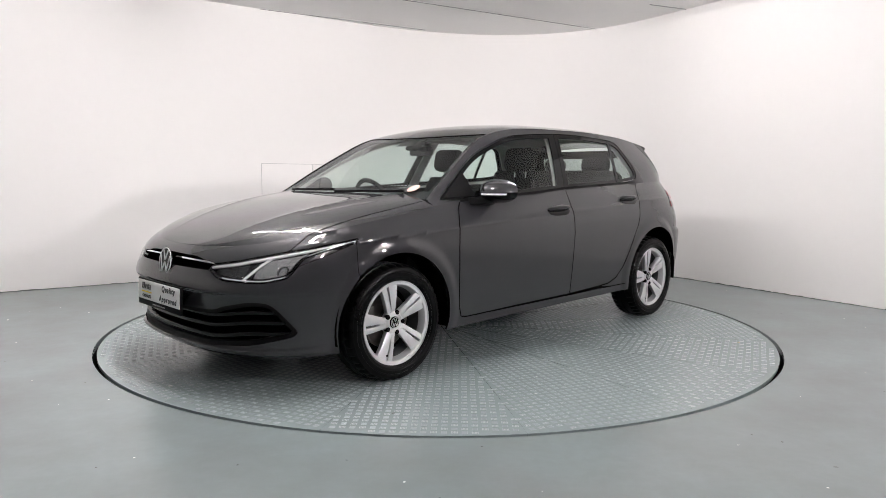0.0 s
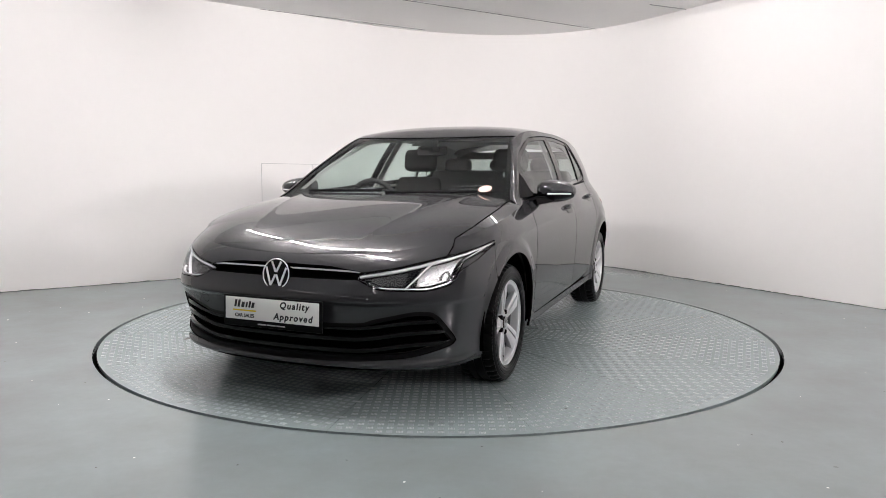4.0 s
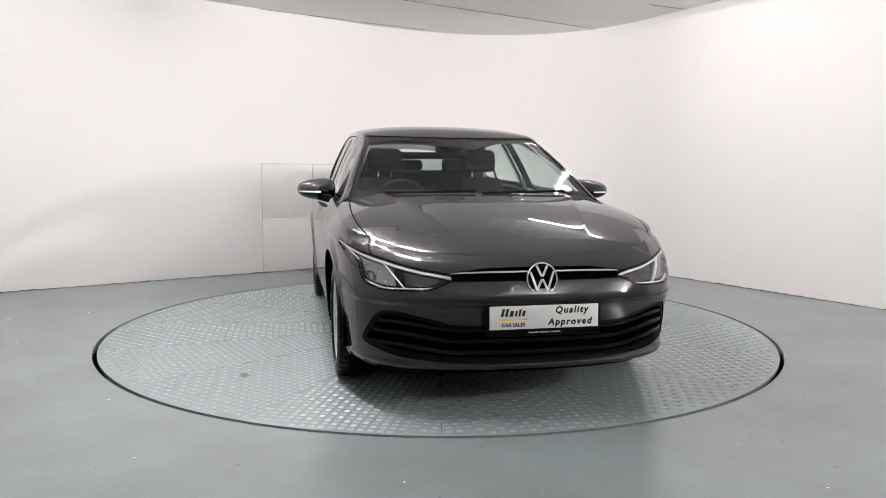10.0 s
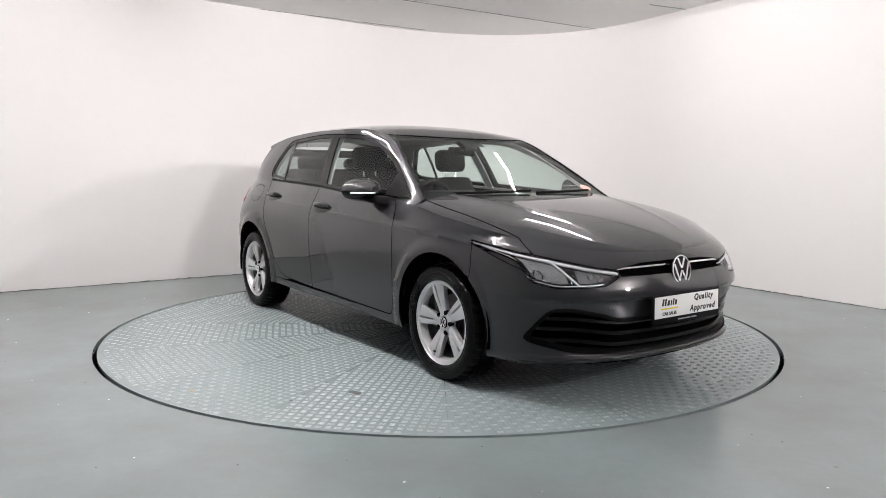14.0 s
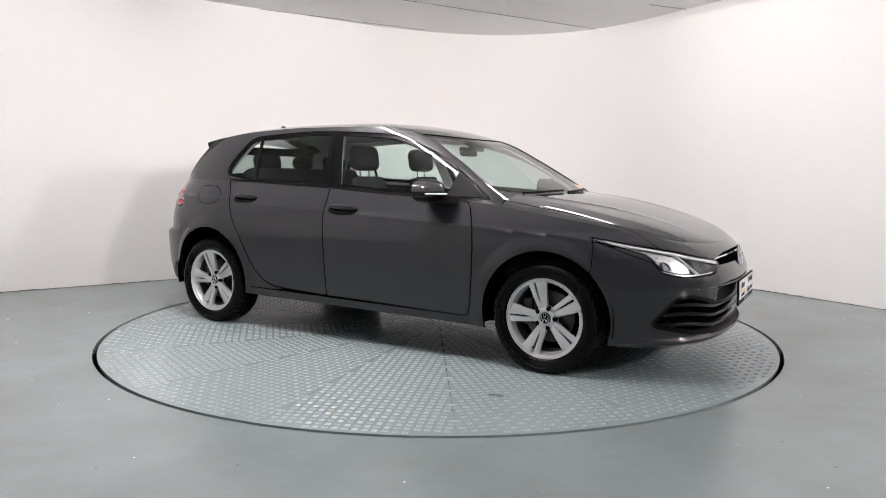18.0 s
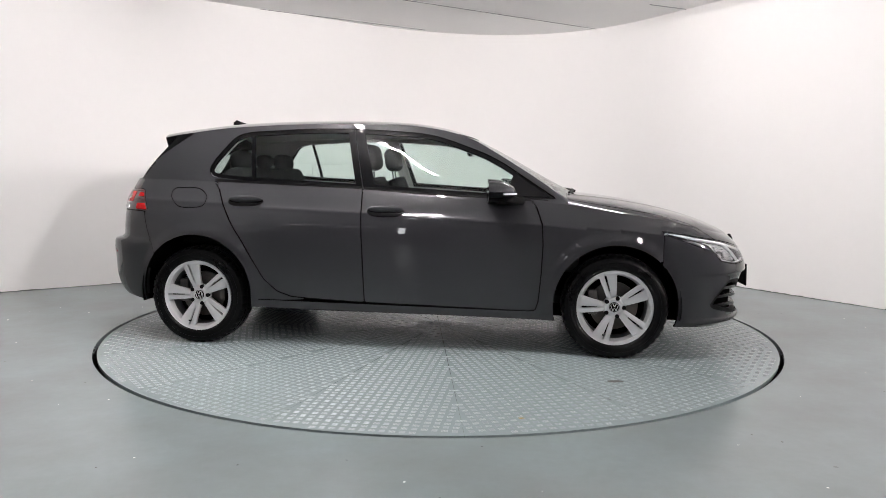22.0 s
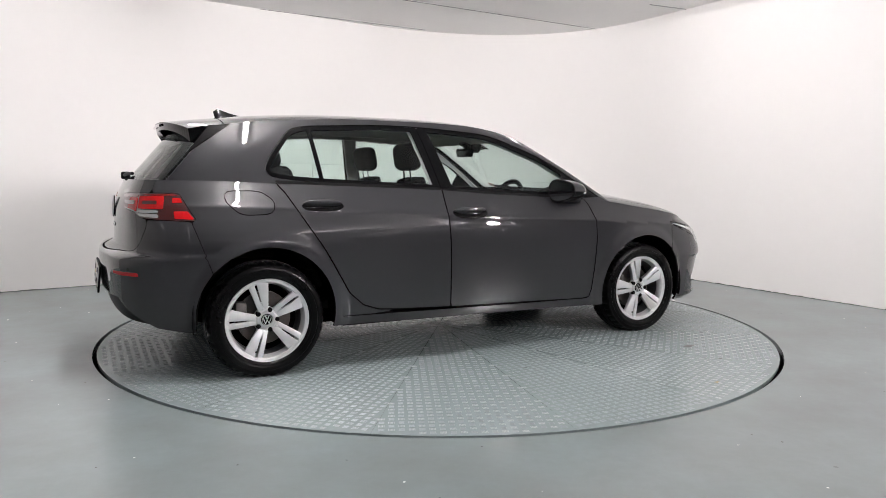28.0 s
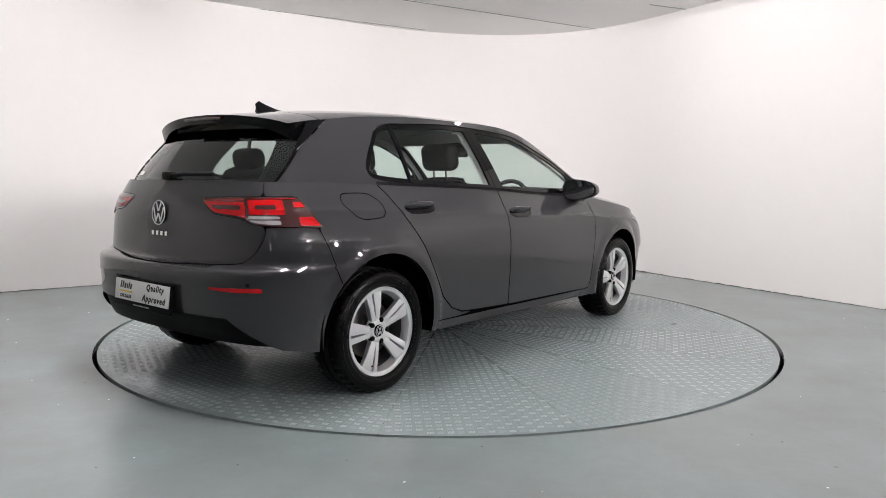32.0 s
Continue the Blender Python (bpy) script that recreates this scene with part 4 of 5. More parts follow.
def mirror(door, side):
    """Door mirror: dark cap, clear indicator line, black foot and mirror glass facing back."""
    def shell(s, k):
        # s from back rim (0) to nose (1), k round the outline
        a = 2 * math.pi * k / 24
        yy = math.copysign(abs(math.cos(a)) ** 0.75, math.cos(a)) * 0.122
        zz = math.copysign(abs(math.sin(a)) ** 0.8, math.sin(a)) * (0.072 if math.sin(a) > 0 else 0.066)
        zz *= 1 - 0.18 * (yy / 0.122) if zz > 0 else 1 - 0.25 * (yy / 0.122)
        f = (1 - s ** 2.4) ** 0.5 if s < 1 else 0.0
        return Vector((0.545 + 0.165 * s - 0.25 * max(yy, 0) * s * 0.5 + 0.012 * yy / 0.1, side * (0.925 + yy * f), 0.992 + zz * f))
    rows = []
    for i in range(13):
        s = math.sin(i / 12 * math.pi / 2)
        rows.append([shell(s, k) for k in range(24)])
    verts = [v for r in rows for v in r]
    top, low = [], []
    for i in range(12):
        for k in range(24):
            f = [i * 24 + k, i * 24 + (k + 1) % 24, (i + 1) * 24 + (k + 1) % 24, (i + 1) * 24 + k]
            if side > 0:
                f = f[::-1]
            z = sum(verts[j].z for j in f) / 4
            (top if z > 0.985 else low).append(f)
    cap = link_mesh("mirror_cap", verts, top, PAINT, door, "dark grey mirror cap")
    low_ob = link_mesh("mirror_base", verts, low, GLOSS_BLACK, door)
    for ob in (cap, low_ob):
        b = bmesh.new()
        b.from_mesh(ob.data)
        bmesh.ops.delete(b, geom=[v for v in b.verts if not v.link_faces], context="VERTS")
        bmesh.ops.remove_doubles(b, verts=b.verts, dist=0.0004)
        b.to_mesh(ob.data)
        b.free()
    # indicator line
    bm = bmesh.new()
    pts = []
    for k in range(13):
        t = k / 12
        yy = -0.02 + 0.125 * t
        f = max(0.0, 1 - (abs(yy) / 0.124) ** 2.2) ** 0.42
        pts.append((0.548 + 0.163 * f - 0.12 * max(yy, 0) * f * 1.0, side * (0.925 + yy), 0.981))
    tube_bm(bm, pts, 0.0055, 6)
    part("indicator", bm, LAMP_WHITE, door, "clear indicator strip")
    # glass
    rim = [shell(0, k) for k in range(24)]
    c = sum(rim, Vector()) / 24
    g = [c + (p - c) * 0.9 + Vector((-0.002, 0, 0)) for p in rim]
    link_mesh("mirror_glass", g, [list(range(24))], MIRROR, door, flat=True)
    link_mesh("mirror_rim", [p.copy() for p in rim], [list(range(24))], BLACK, door, flat=True)
    # foot
    bm = bmesh.new()
    a = [Vector((0.60, side * 0.86, 0.915)), Vector((0.76, side * 0.86, 0.915)), Vector((0.77, side * 0.84, 0.965)), Vector((0.60, side * 0.84, 0.962))]
    b = [Vector((0.58, side * 0.93, 0.932)), Vector((0.66, side * 0.93, 0.932)), Vector((0.67, side * 0.91, 0.965)), Vector((0.585, side * 0.91, 0.965))]
    va, vb = [bm.verts.new(p) for p in a], [bm.verts.new(p) for p in b]
    bm.faces.new(va[::-1])
    bm.faces.new(vb)
    for k in range(4):
        bm.faces.new((va[k], va[(k + 1) % 4], vb[(k + 1) % 4], vb[k]))
    bmesh.ops.bevel(bm, geom=list(bm.edges), offset=0.008, segments=2, affect="EDGES", profile=0.5)
    part("mirror_foot", bm, BLACK, door)


def blade(r0, r1, t0, t1, y0, y1, depth, tilt=0.0):
    """One spoke blade: cross offsets t0 (inner) and t1 (outer) as pairs, face heights y0 -> y1."""
    bm = bmesh.new()
    sec = []
    for r, (ta, tb), y in ((r0, t0, y0), ((r0 + r1) / 2, ((t0[0] + t1[0]) / 2, (t0[1] + t1[1]) / 2), (y0 + y1) / 2 + 0.004), (r1, t1, y1)):
        sec.append([bm.verts.new(p) for p in ((r, y + min(0, tilt) * r / r1, ta), (r, y - max(0, tilt) * r / r1, tb), (r, y - depth, tb - (tb - ta) * 0.1), (r, y - depth, ta + (tb - ta) * 0.1))])
    for a, b in zip(sec, sec[1:]):
        for k in range(4):
            bm.faces.new((a[k], a[(k + 1) % 4], b[(k + 1) % 4], b[k]))
    bm.faces.new(sec[0])
    bm.faces.new(sec[-1][::-1])
    bmesh.ops.recalc_face_normals(bm, faces=bm.faces)
    bmesh.ops.bevel(bm, geom=[e for e in bm.edges if e.calc_face_angle(0) > 0.5], offset=0.0028, segments=2, affect="EDGES", profile=0.5)
    return bm


def emblem(parent, r, m):
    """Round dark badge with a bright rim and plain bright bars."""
    disc = part("badge_disc", lathe_z([(0.0, -0.004), (r, -0.004), (r, 0.002), (0.0, 0.003)], 40), GLOSS_BLACK, parent)
    disc.matrix_basis = m
    prof = [(r * 0.90, 0.0), (r * 0.92, 0.005), (r * 0.97, 0.005), (r, 0.0)]
    ring = part("badge_rim", lathe_z(prof, 48), BADGE, parent)
    ring.matrix_basis = m
    for a, b in (((-0.34, 0.78), (-0.03, 0.12)), ((0.34, 0.78), (0.03, 0.12)), ((-0.74, 0.42), (-0.34, -0.72)), ((0.74, 0.42), (0.34, -0.72)), ((-0.34, -0.72), (-0.03, -0.04)), ((0.34, -0.72), (0.03, -0.04))):
        d = Vector((b[0] - a[0], b[1] - a[1], 0)) * r
        mid = Vector(((a[0] + b[0]) / 2 * r, (a[1] + b[1]) / 2 * r, 0.0035))
        bar = box("badge_bar", (d.length, r * 0.135, 0.004), Matrix.Translation(mid) @ Matrix.Rotation(math.atan2(d.y, d.x), 4, "Z"), BADGE, parent, bevel=0.0008, seg=1)
        bar.matrix_basis = m


def build_wheels(car):
    made = None
    for x in (1.31, -1.31):
        for side in (1, -1):
            m = pose(x, side * 0.765, 0.304, 0, 0, 0 if side > 0 else 180)
            if made:
                w = copy_thing(made, m)
                continue
            made = w = new("wheel")
            w.parent = car
            w.matrix_basis = m
            prof = [(0.21, -0.09), (0.226, -0.1), (0.25, -0.106), (0.285, -0.103), (0.304, -0.092), (0.312, -0.075), (0.3145, -0.05), (0.309, -0.048), (0.309, -0.042), (0.3155, -0.04), (0.316, -0.006), (0.309, -0.004), (0.309, 0.004), (0.316, 0.006), (0.3155, 0.04), (0.309, 0.042), (0.309, 0.048), (0.3145, 0.05), (0.312, 0.075), (0.304, 0.092), (0.297, 0.0985), (0.294, 0.0985), (0.288, 0.1030), (0.276, 0.1058), (0.2745, 0.1045), (0.270, 0.1045), (0.2685, 0.1066), (0.252, 0.1066), (0.250, 0.1050), (0.240, 0.1035), (0.2385, 0.1046), (0.234, 0.1020), (0.2275, 0.095), (0.2245, 0.0885), (0.21, 0.086)]
            bm = lathe(prof, 160)
            for v in bm.verts:
                r = math.hypot(v.co.x, v.co.z)
                k = int(round(math.atan2(v.co.z, v.co.x) / (2 * math.pi) * 160))
                if 0.0485 < abs(v.co.y) < 0.094 and r > 0.300 and k % 4 == 0:
                    v.co.x *= (r - 0.006) / r
                    v.co.z *= (r - 0.006) / r
            for v in bm.verts:
                v.co.z = max(v.co.z, -0.3035)
            part("tyre", bm, RUBBER, w, "black road tyre with worn tread", smooth=35)
            rim = [(0.2245, 0.086), (0.2255, 0.092), (0.2245, 0.0945), (0.2215, 0.094), (0.2195, 0.0895), (0.205, 0.086), (0.1985, 0.074), (0.192, 0.045), (0.187, 0.0), (0.187, -0.06), (0.2, -0.085), (0.212, -0.09)]
            part("rim", lathe(rim[:8], 96), ALLOY, w, smooth=30)
            # same alloy as the rim, coloured darker to stand for shade
            part("barrel", lathe(rim[7:], 96), ALLOY_SHADED, w, "inner barrel of the rim, shade put into its darker colour", smooth=30)
            # brake disc, hub
            part("brake_disc", lathe([(0.03, 0.012), (0.06, 0.012), (0.065, 0.002), (0.145, 0.002), (0.145, -0.02), (0.03, -0.02)], 64), IRON, w, smooth=30)
            part("drum_shade", lathe([(0.0, -0.03), (0.185, -0.03), (0.186, -0.034), (0.0, -0.034)], 48), DARK, w)
            box("brake_caliper", (0.06, 0.07, 0.15), pose(0.125, -0.01, 0.02), IRON, w, bevel=0.012)
            part("hub", lathe([(0.0, 0.062), (0.031, 0.062), (0.034, 0.07), (0.05, 0.071), (0.066, 0.063), (0.07, 0.04), (0.03, 0.02), (0.0, 0.02)], 48), ALLOY, w, smooth=30)
            for k in range(5):
                a = radians(72.5 + 72 * k)
                turn = Matrix.Rotation(-a, 4, "Y")
                for args in ((0.045, 0.2165, (0.001, 0.026), (0.0065, 0.078), 0.064, 0.0885, 0.034, 0.007), (0.045, 0.2165, (-0.025, -0.003), (-0.040, -0.0055), 0.064, 0.0885, 0.034, -0.005)):
                    b = blade(*args)
                    bmesh.ops.transform(b, matrix=turn, verts=b.verts)
                    part("spoke", b, ALLOY, w, smooth=30)
                # bridge between the pair near the hub
                b = box_bm(bmesh.new(), (0.05, 0.02, 0.016), pose(0.075, 0.058, 0.0), 0.002)
                bmesh.ops.transform(b, matrix=turn, verts=b.verts)
                part("web", b, ALLOY, w)
                b = lathe([(0.0, 0.074), (0.0105, 0.074), (0.0128, 0.071), (0.0128, 0.05), (0.0, 0.05)], 12)
                bmesh.ops.transform(b, matrix=Matrix.Rotation(-a - radians(36), 4, "Y") @ Matrix.Translation((0.056, 0.0015, 0)), verts=b.verts)
                part("wheel_bolt", b, BLACK, w)
            valve = bmesh.new()
            tube_bm(valve, [(0.188 * math.cos(-1.2), 0.06, 0.188 * math.sin(-1.2)), (0.178 * math.cos(-1.2), 0.088, 0.178 * math.sin(-1.2))], 0.005, 8)
            part("valve", valve, BLACK, w)
            cap = part("centre_cap", lathe([(0.0, 0.0725), (0.029, 0.0715), (0.031, 0.066), (0.0, 0.066)], 32), GLOSS_BLACK, w)
            emblem(cap, 0.0285, Matrix(((-1, 0, 0, 0), (0, 0, 1, 0.0735), (0, 1, 0, 0), (0, 0, 0, 1))))


def number_board(car, name, m):
    """Showroom board in the plate holder: white board with black words and plain marks. x right, y up, z out."""
    hold = box(name, (0.542, 0.146, 0.012), m @ pose(0, -0.009, -0.004), BLACK, car, bevel=0.006)
    box("board", (0.512, 0.104, 0.004), m @ pose(0, 0.003, 0.004), WHITE_PLATE, hold, "white showroom board with black words", bevel=0.0015)
    text("Quality", 0.042, m @ pose(0.125, 0.031, 0.0065), INK, "lettering", hold, shear=0.2, space=1.25, bold=0.0016)
    text("Approved", 0.042, m @ pose(0.118, -0.022, 0.0065), INK, "lettering", hold, shear=0.2, space=1.25, bold=0.0016)
    text("CAR SALES", 0.0225, m @ pose(-0.147, -0.030, 0.0065), INK, "lettering", hold, bold=0.0008)
    for k, (x, h, w) in enumerate(((-0.196, 0.034, 0.012), (-0.177, 0.034, 0.012), (-0.155, 0.025, 0.016), (-0.134, 0.025, 0.009), (-0.117, 0.031, 0.010), (-0.099, 0.025, 0.014))):
        bar = box("mark_bar", (w, h, 0.001), m @ pose(x, 0.026 - (0.034 - h) / 2, 0.0065) @ Matrix(((1, 0.22, 0, 0), (0, 1, 0, 0), (0, 0, 1, 0), (0, 0, 0, 1))), INK, hold, bevel=0)
    box("mark_bar", (0.13, 0.007, 0.001), m @ pose(-0.147, -0.0055, 0.0065), YELLOW, hold, bevel=0)
    for k in range(3):
        box("mark_bar", (0.046, 0.006, 0.001), m @ pose(-0.052 + 0.052 * k, -0.066, 0.0025), MARK_GREY, hold, bevel=0)
    return hold


def band(P, name, us, vs, mat, parent, keep, **kw):
    return [panel(name, P, us, vs, mat, parent, keep, side=sd, **kw) for sd in (1, -1)]


def build_details(car, gate):
    doors = [o for o in car.children if o.name.startswith(("front_door", "rear_door"))]
    for d in doors:
        side = 1 if sum(v.co.y for v in d.data.vertices) > 0 else -1
        if d.name.startswith("front"):
            handle(d, -0.084, 0.858, side)
            mirror(d, side)
            tri = panel("mirror_panel", greenhouse, np.arange(0.4, 1.0, 0.01), np.linspace(0, 1, 40), BLACK, d, lambda x, y, z, u, v: np.minimum(inside(x, z, DLO) - 0.012, x - 0.66 - 0.25 * (z - 1.0)), side=side, offset=-0.002)
        else:
            handle(d, -0.994, 0.902, side)
            panel("window_bar", greenhouse, np.arange(-1.1, -0.8, 0.006), np.linspace(0, 1, 40), GLOSS_BLACK, d, lambda x, y, z, u, v: np.minimum(inside(x, z, DLO) - 0.004, 0.011 - np.abs(x + 0.971 + 0.15 * (z - 1.034))), side=side, offset=-0.001)
        # moulding under the panes
        panel("waist_strip", greenhouse, np.arange(-1.3, 1.0, 0.012), np.linspace(0, 0.4, 60), BLACK, d, lambda x, y, z, u, v: np.minimum.reduce([0.016 - (z - belt_z(x)), z - belt_z(x) - 0.001, inside(x, z, FRONT_DOOR if d.name.startswith("front") else REAR_DOOR) - GAP, 0.9 - x]), side=side, offset=0.003, flange=0.01)
        panel("door_trim", lower, sub(Q1, Q2), VS, TRIM, d, lambda x, y, z, u, v: np.minimum(inside(x, z, FRONT_DOOR if d.name.startswith("front") else REAR_DOOR) - 0.01, z - 0.35), side=side, offset=-0.06, flange=0)
    # inner shell that closes the gaps, wheel housings and underfloor; near-black puts their shade into the colour
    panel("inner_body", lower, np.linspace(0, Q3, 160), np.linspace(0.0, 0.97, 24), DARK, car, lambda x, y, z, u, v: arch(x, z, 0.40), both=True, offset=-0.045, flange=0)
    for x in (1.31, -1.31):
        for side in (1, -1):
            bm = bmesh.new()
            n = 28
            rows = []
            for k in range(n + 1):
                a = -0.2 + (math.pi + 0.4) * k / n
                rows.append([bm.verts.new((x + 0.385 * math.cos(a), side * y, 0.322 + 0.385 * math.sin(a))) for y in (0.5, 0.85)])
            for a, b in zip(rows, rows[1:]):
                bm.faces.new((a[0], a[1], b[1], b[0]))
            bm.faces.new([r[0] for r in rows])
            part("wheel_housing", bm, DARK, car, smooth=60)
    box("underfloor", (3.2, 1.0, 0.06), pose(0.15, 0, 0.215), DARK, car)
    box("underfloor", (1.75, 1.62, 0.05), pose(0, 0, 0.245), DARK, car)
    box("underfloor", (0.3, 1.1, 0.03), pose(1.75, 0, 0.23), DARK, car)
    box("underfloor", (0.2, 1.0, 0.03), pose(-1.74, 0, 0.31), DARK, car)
    # nose: strip grille, badge, lower intake with slats
    qs = sub(0, 1.15, 0.01)
    z_all = np.linspace(0.0, 1.0, 90)
    panel("grille_strip", lower, qs, z_all, DARK, car, lambda x, y, z, u, v: inside(u, z, STRIP) + 0.006, both=True, offset=-0.022, flange=0)
    panel("chrome_line", lower, sub(0, 0.6, 0.01), np.linspace(0.8, 1, 120), CHROME, car, lambda x, y, z, u, v: np.minimum.reduce([0.004 - np.abs(z - 0.669 + 0.05 * np.clip(y - 0.1, 0, 1) ** 2 * 1.2), y - 0.05, q_front(0.42) - u]), both=True, offset=-0.004)
    panel("intake_back", lower, qs, z_all, DARK, car, lambda x, y, z, u, v: inside(u, z, INTAKE) + 0.02, both=True, offset=-0.06, flange=0)
    panel("intake_frame", lower, sub(0, 1.15, 0.006), np.linspace(0, 0.65, 90), BLACK, car, lambda x, y, z, u, v: np.minimum(inside(u, z, INTAKE) - 0.001, 0.022 - inside(u, z, INTAKE)), both=True, offset=-0.006, flange=0.03)
    for k, (zo, zi) in enumerate(((0.432, 0.402), (0.382, 0.350), (0.328, 0.297))):
        def slat(x, y, z, u, v, zo=zo, zi=zi):
            t = np.clip((y - 0.36) / 0.3, 0, 1)
            zz = zi + (zo - zi) * t * t * (3 - 2 * t)
            return np.minimum(0.0085 - np.abs(z - zz), inside(u, z, INTAKE) - 0.004)
        panel("grille_slat", lower, sub(0, 1.15, 0.008), np.linspace(0, 0.65, 130), SLAT, car, slat, both=True, offset=-0.010, flange=0.035)
    panel("front_lip", lower, sub(0, 1.2, 0.012), np.linspace(0, 0.3, 20), BLACK, car, lambda x, y, z, u, v: np.minimum(0.222 - z, x - 1.72), both=True, offset=-0.012, flange=0.03)
    zb = 0.638
    xb = float(front_x(zb))
    badge = new("badge")
    badge.parent = car
    emblem(badge, 0.074, Matrix(((0, 0, 1, xb + 0.012), (1, 0, 0, 0), (0, 1, 0, zb), (0, 0, 0, 1))) @ pose(0, 0, 0, -9, 0, 0))
    hold = number_board(car, "number_board", Matrix(((0, 0, 1, 2.211), (1, 0, 0, 0), (0, 1, 0, 0.47), (0, 0, 0, 1))) @ pose(0, 0, 0, -2, 0, 0))
    # headlamps
    for side in (1, -1):
        kw = dict(side=side)
        ql = sub(0.3, 1.5, 0.008)
        vl = np.linspace(0.6, 1.0, 100)
        h = panel("headlamp", lower, ql, vl, GLOSS_BLACK, car, lambda x, y, z, u, v: inside(u, z, LAMP) + 0.004, "headlamp with clear lens and bright light bars", offset=-0.03, flange=0, **kw)
        panel("lamp_wall", lower, ql, vl, GLOSS_BLACK, h, lambda x, y, z, u, v: np.minimum(inside(u, z, LAMP) - 0.0005, 0.006 - inside(u, z, LAMP)), offset=-0.003, flange=0.03, **kw)
        panel("light_bar", lower, ql, vl, LAMP_WHITE, h, lambda x, y, z, u, v: np.minimum(inside(u, z, LAMP) - 0.005, 0.002 - inside(u, z + 0.013, LAMP)), "bright white light bar", offset=-0.006, flange=0.015, **kw)
        panel("light_bar", lower, ql, vl, LAMP_WHITE, h, lambda x, y, z, u, v: np.minimum.reduce([inside(u, z, LAMP) - 0.007, 0.001 - inside(u, z - 0.011, LAMP), u - q_front(0.50)]), offset=-0.008, flange=0.012, **kw)
        for q0, q1, mat in ((q_front(0.46), q_front(0.61), LAMP_DIM), (q_front(0.655), q_front(0.735) + 0.12, LAMP_GREY)):
            r = panel("reflector", lower, ql, vl, mat, h, lambda x, y, z, u, v: np.minimum.reduce([inside(u, z, LAMP) - 0.022, u - q0, q1 - u]), offset=-0.02, flange=0.01, **kw)
            for j in range(3):
                c = q0 + (q1 - q0) * (j + 0.5) / 3
                panel("rib", lower, sub(q0, q1, 0.003), vl, LAMP_DIM, r, lambda x, y, z, u, v: np.minimum(inside(u, z, LAMP) - 0.026, 0.0012 - np.abs(u - c + 0.6 * (z - 0.63))), offset=-0.014, flange=0.006, **kw)
        for qc, rad in ((q_front(0.545), 0.019), (q_front(0.735) + 0.03, 0.023)):
            panel("projector_ring", lower, sub(qc - 0.04, qc + 0.04, 0.003), np.linspace(0.7, 1.0, 140), LAMP_DIM, h, lambda x, y, z, u, v: np.minimum(inside(u, z, LAMP) - 0.012, 0.003 - np.abs(np.hypot(u - qc, z - 0.637) - rad)), offset=-0.013, flange=0.006, **kw)
        qd = q_front(0.64)
        panel("bulb", lower, ql, vl, ORANGE, h, lambda x, y, z, u, v: 0.006 - np.hypot(u - q_front(0.52), z - 0.634), "amber bulb", offset=-0.022, flange=0.008, **kw)
        panel("light_bar", lower, ql, vl, LAMP_WHITE, h, lambda x, y, z, u, v: np.minimum(inside(u, z, LAMP) - 0.006, 0.0045 - np.abs(u - qd - (z - 0.63) * 0.9)), offset=-0.008, flange=0.015, **kw)
        lens = panel("lens", lower, ql, vl, LENS, h, lambda x, y, z, u, v: inside(u, z, LAMP), offset=0.0, flange=0, **kw)
        lens.visible_shadow = False
        # tail lamps
        qt = sub(Q2 + 0.3, Q3, 0.008)
        t = panel("tail_lamp", lower, qt, vl, RED_DARK, car, lambda x, y, z, u, v: inside(u, z, TAIL), "red wrap-round tail lamp with a clear lower band", offset=0.003, flange=0.02, **kw)
        qm = q_rear(0.635)
        qe = q_side(-1.64)
        def at(f):
            return qm + (qe - qm) * f
        def cell(name, mat, f0, f1, z0, z1, off=0.006):
            panel(name, lower, qt, vl, mat, t, lambda x, y, z, u, v: np.minimum.reduce([inside(u, z, TAIL) - 0.007, at(f0) - u, u - at(f1), z - z0, z1 - z]), offset=off, flange=0.004, **kw)
        panel("red_lens", lower, qt, vl, RED, t, lambda x, y, z, u, v: np.minimum.reduce([inside(u, z, TAIL) - 0.007, u - qm - 0.007, 0.94 - z]), offset=0.006, flange=0.004, **kw)
        panel("dark_lens", lower, qt, vl, RED_DEEP, t, lambda x, y, z, u, v: np.minimum.reduce([inside(u, z, TAIL) - 0.007, u - qm - 0.007, z - 0.943]), offset=0.006, flange=0.004, **kw)
        panel("dark_lens", lower, qt, vl, RED_DARK, t, lambda x, y, z, u, v: np.minimum.reduce([inside(u, z, TAIL) - 0.024, u - qm - 0.03, 0.009 - np.abs(z - 0.915)]), offset=0.0075, flange=0.002, **kw)
        cell("red_lens", RED, 0.03, 0.52, 0.886, 0.95)
        cell("dark_lens", RED_DEEP, 0.03, 0.9, 0.953, 1.0)
        cell("dark_lens", RED_DARK, 0.12, 0.40, 0.908, 0.926, 0.0075)
        cell("red_lens", RED, 0.66, 0.95, 0.918, 0.942)
        cell("red_lens", RED, 0.70, 1.0, 0.8, 0.876)
        cell("clear_lens", LAMP_BAND, 0.02, 0.44, 0.8, 0.861)
        cell("clear_lens", LAMP_BAND, 0.02, 0.44, 0.866, 0.879)
        panel("light_bar", lower, qt, vl, LAMP_WHITE, t, lambda x, y, z, u, v: np.minimum(inside(u, z, TAIL) - 0.012, 0.0022 - np.abs(u - qm)), offset=0.007, flange=0.003, **kw)
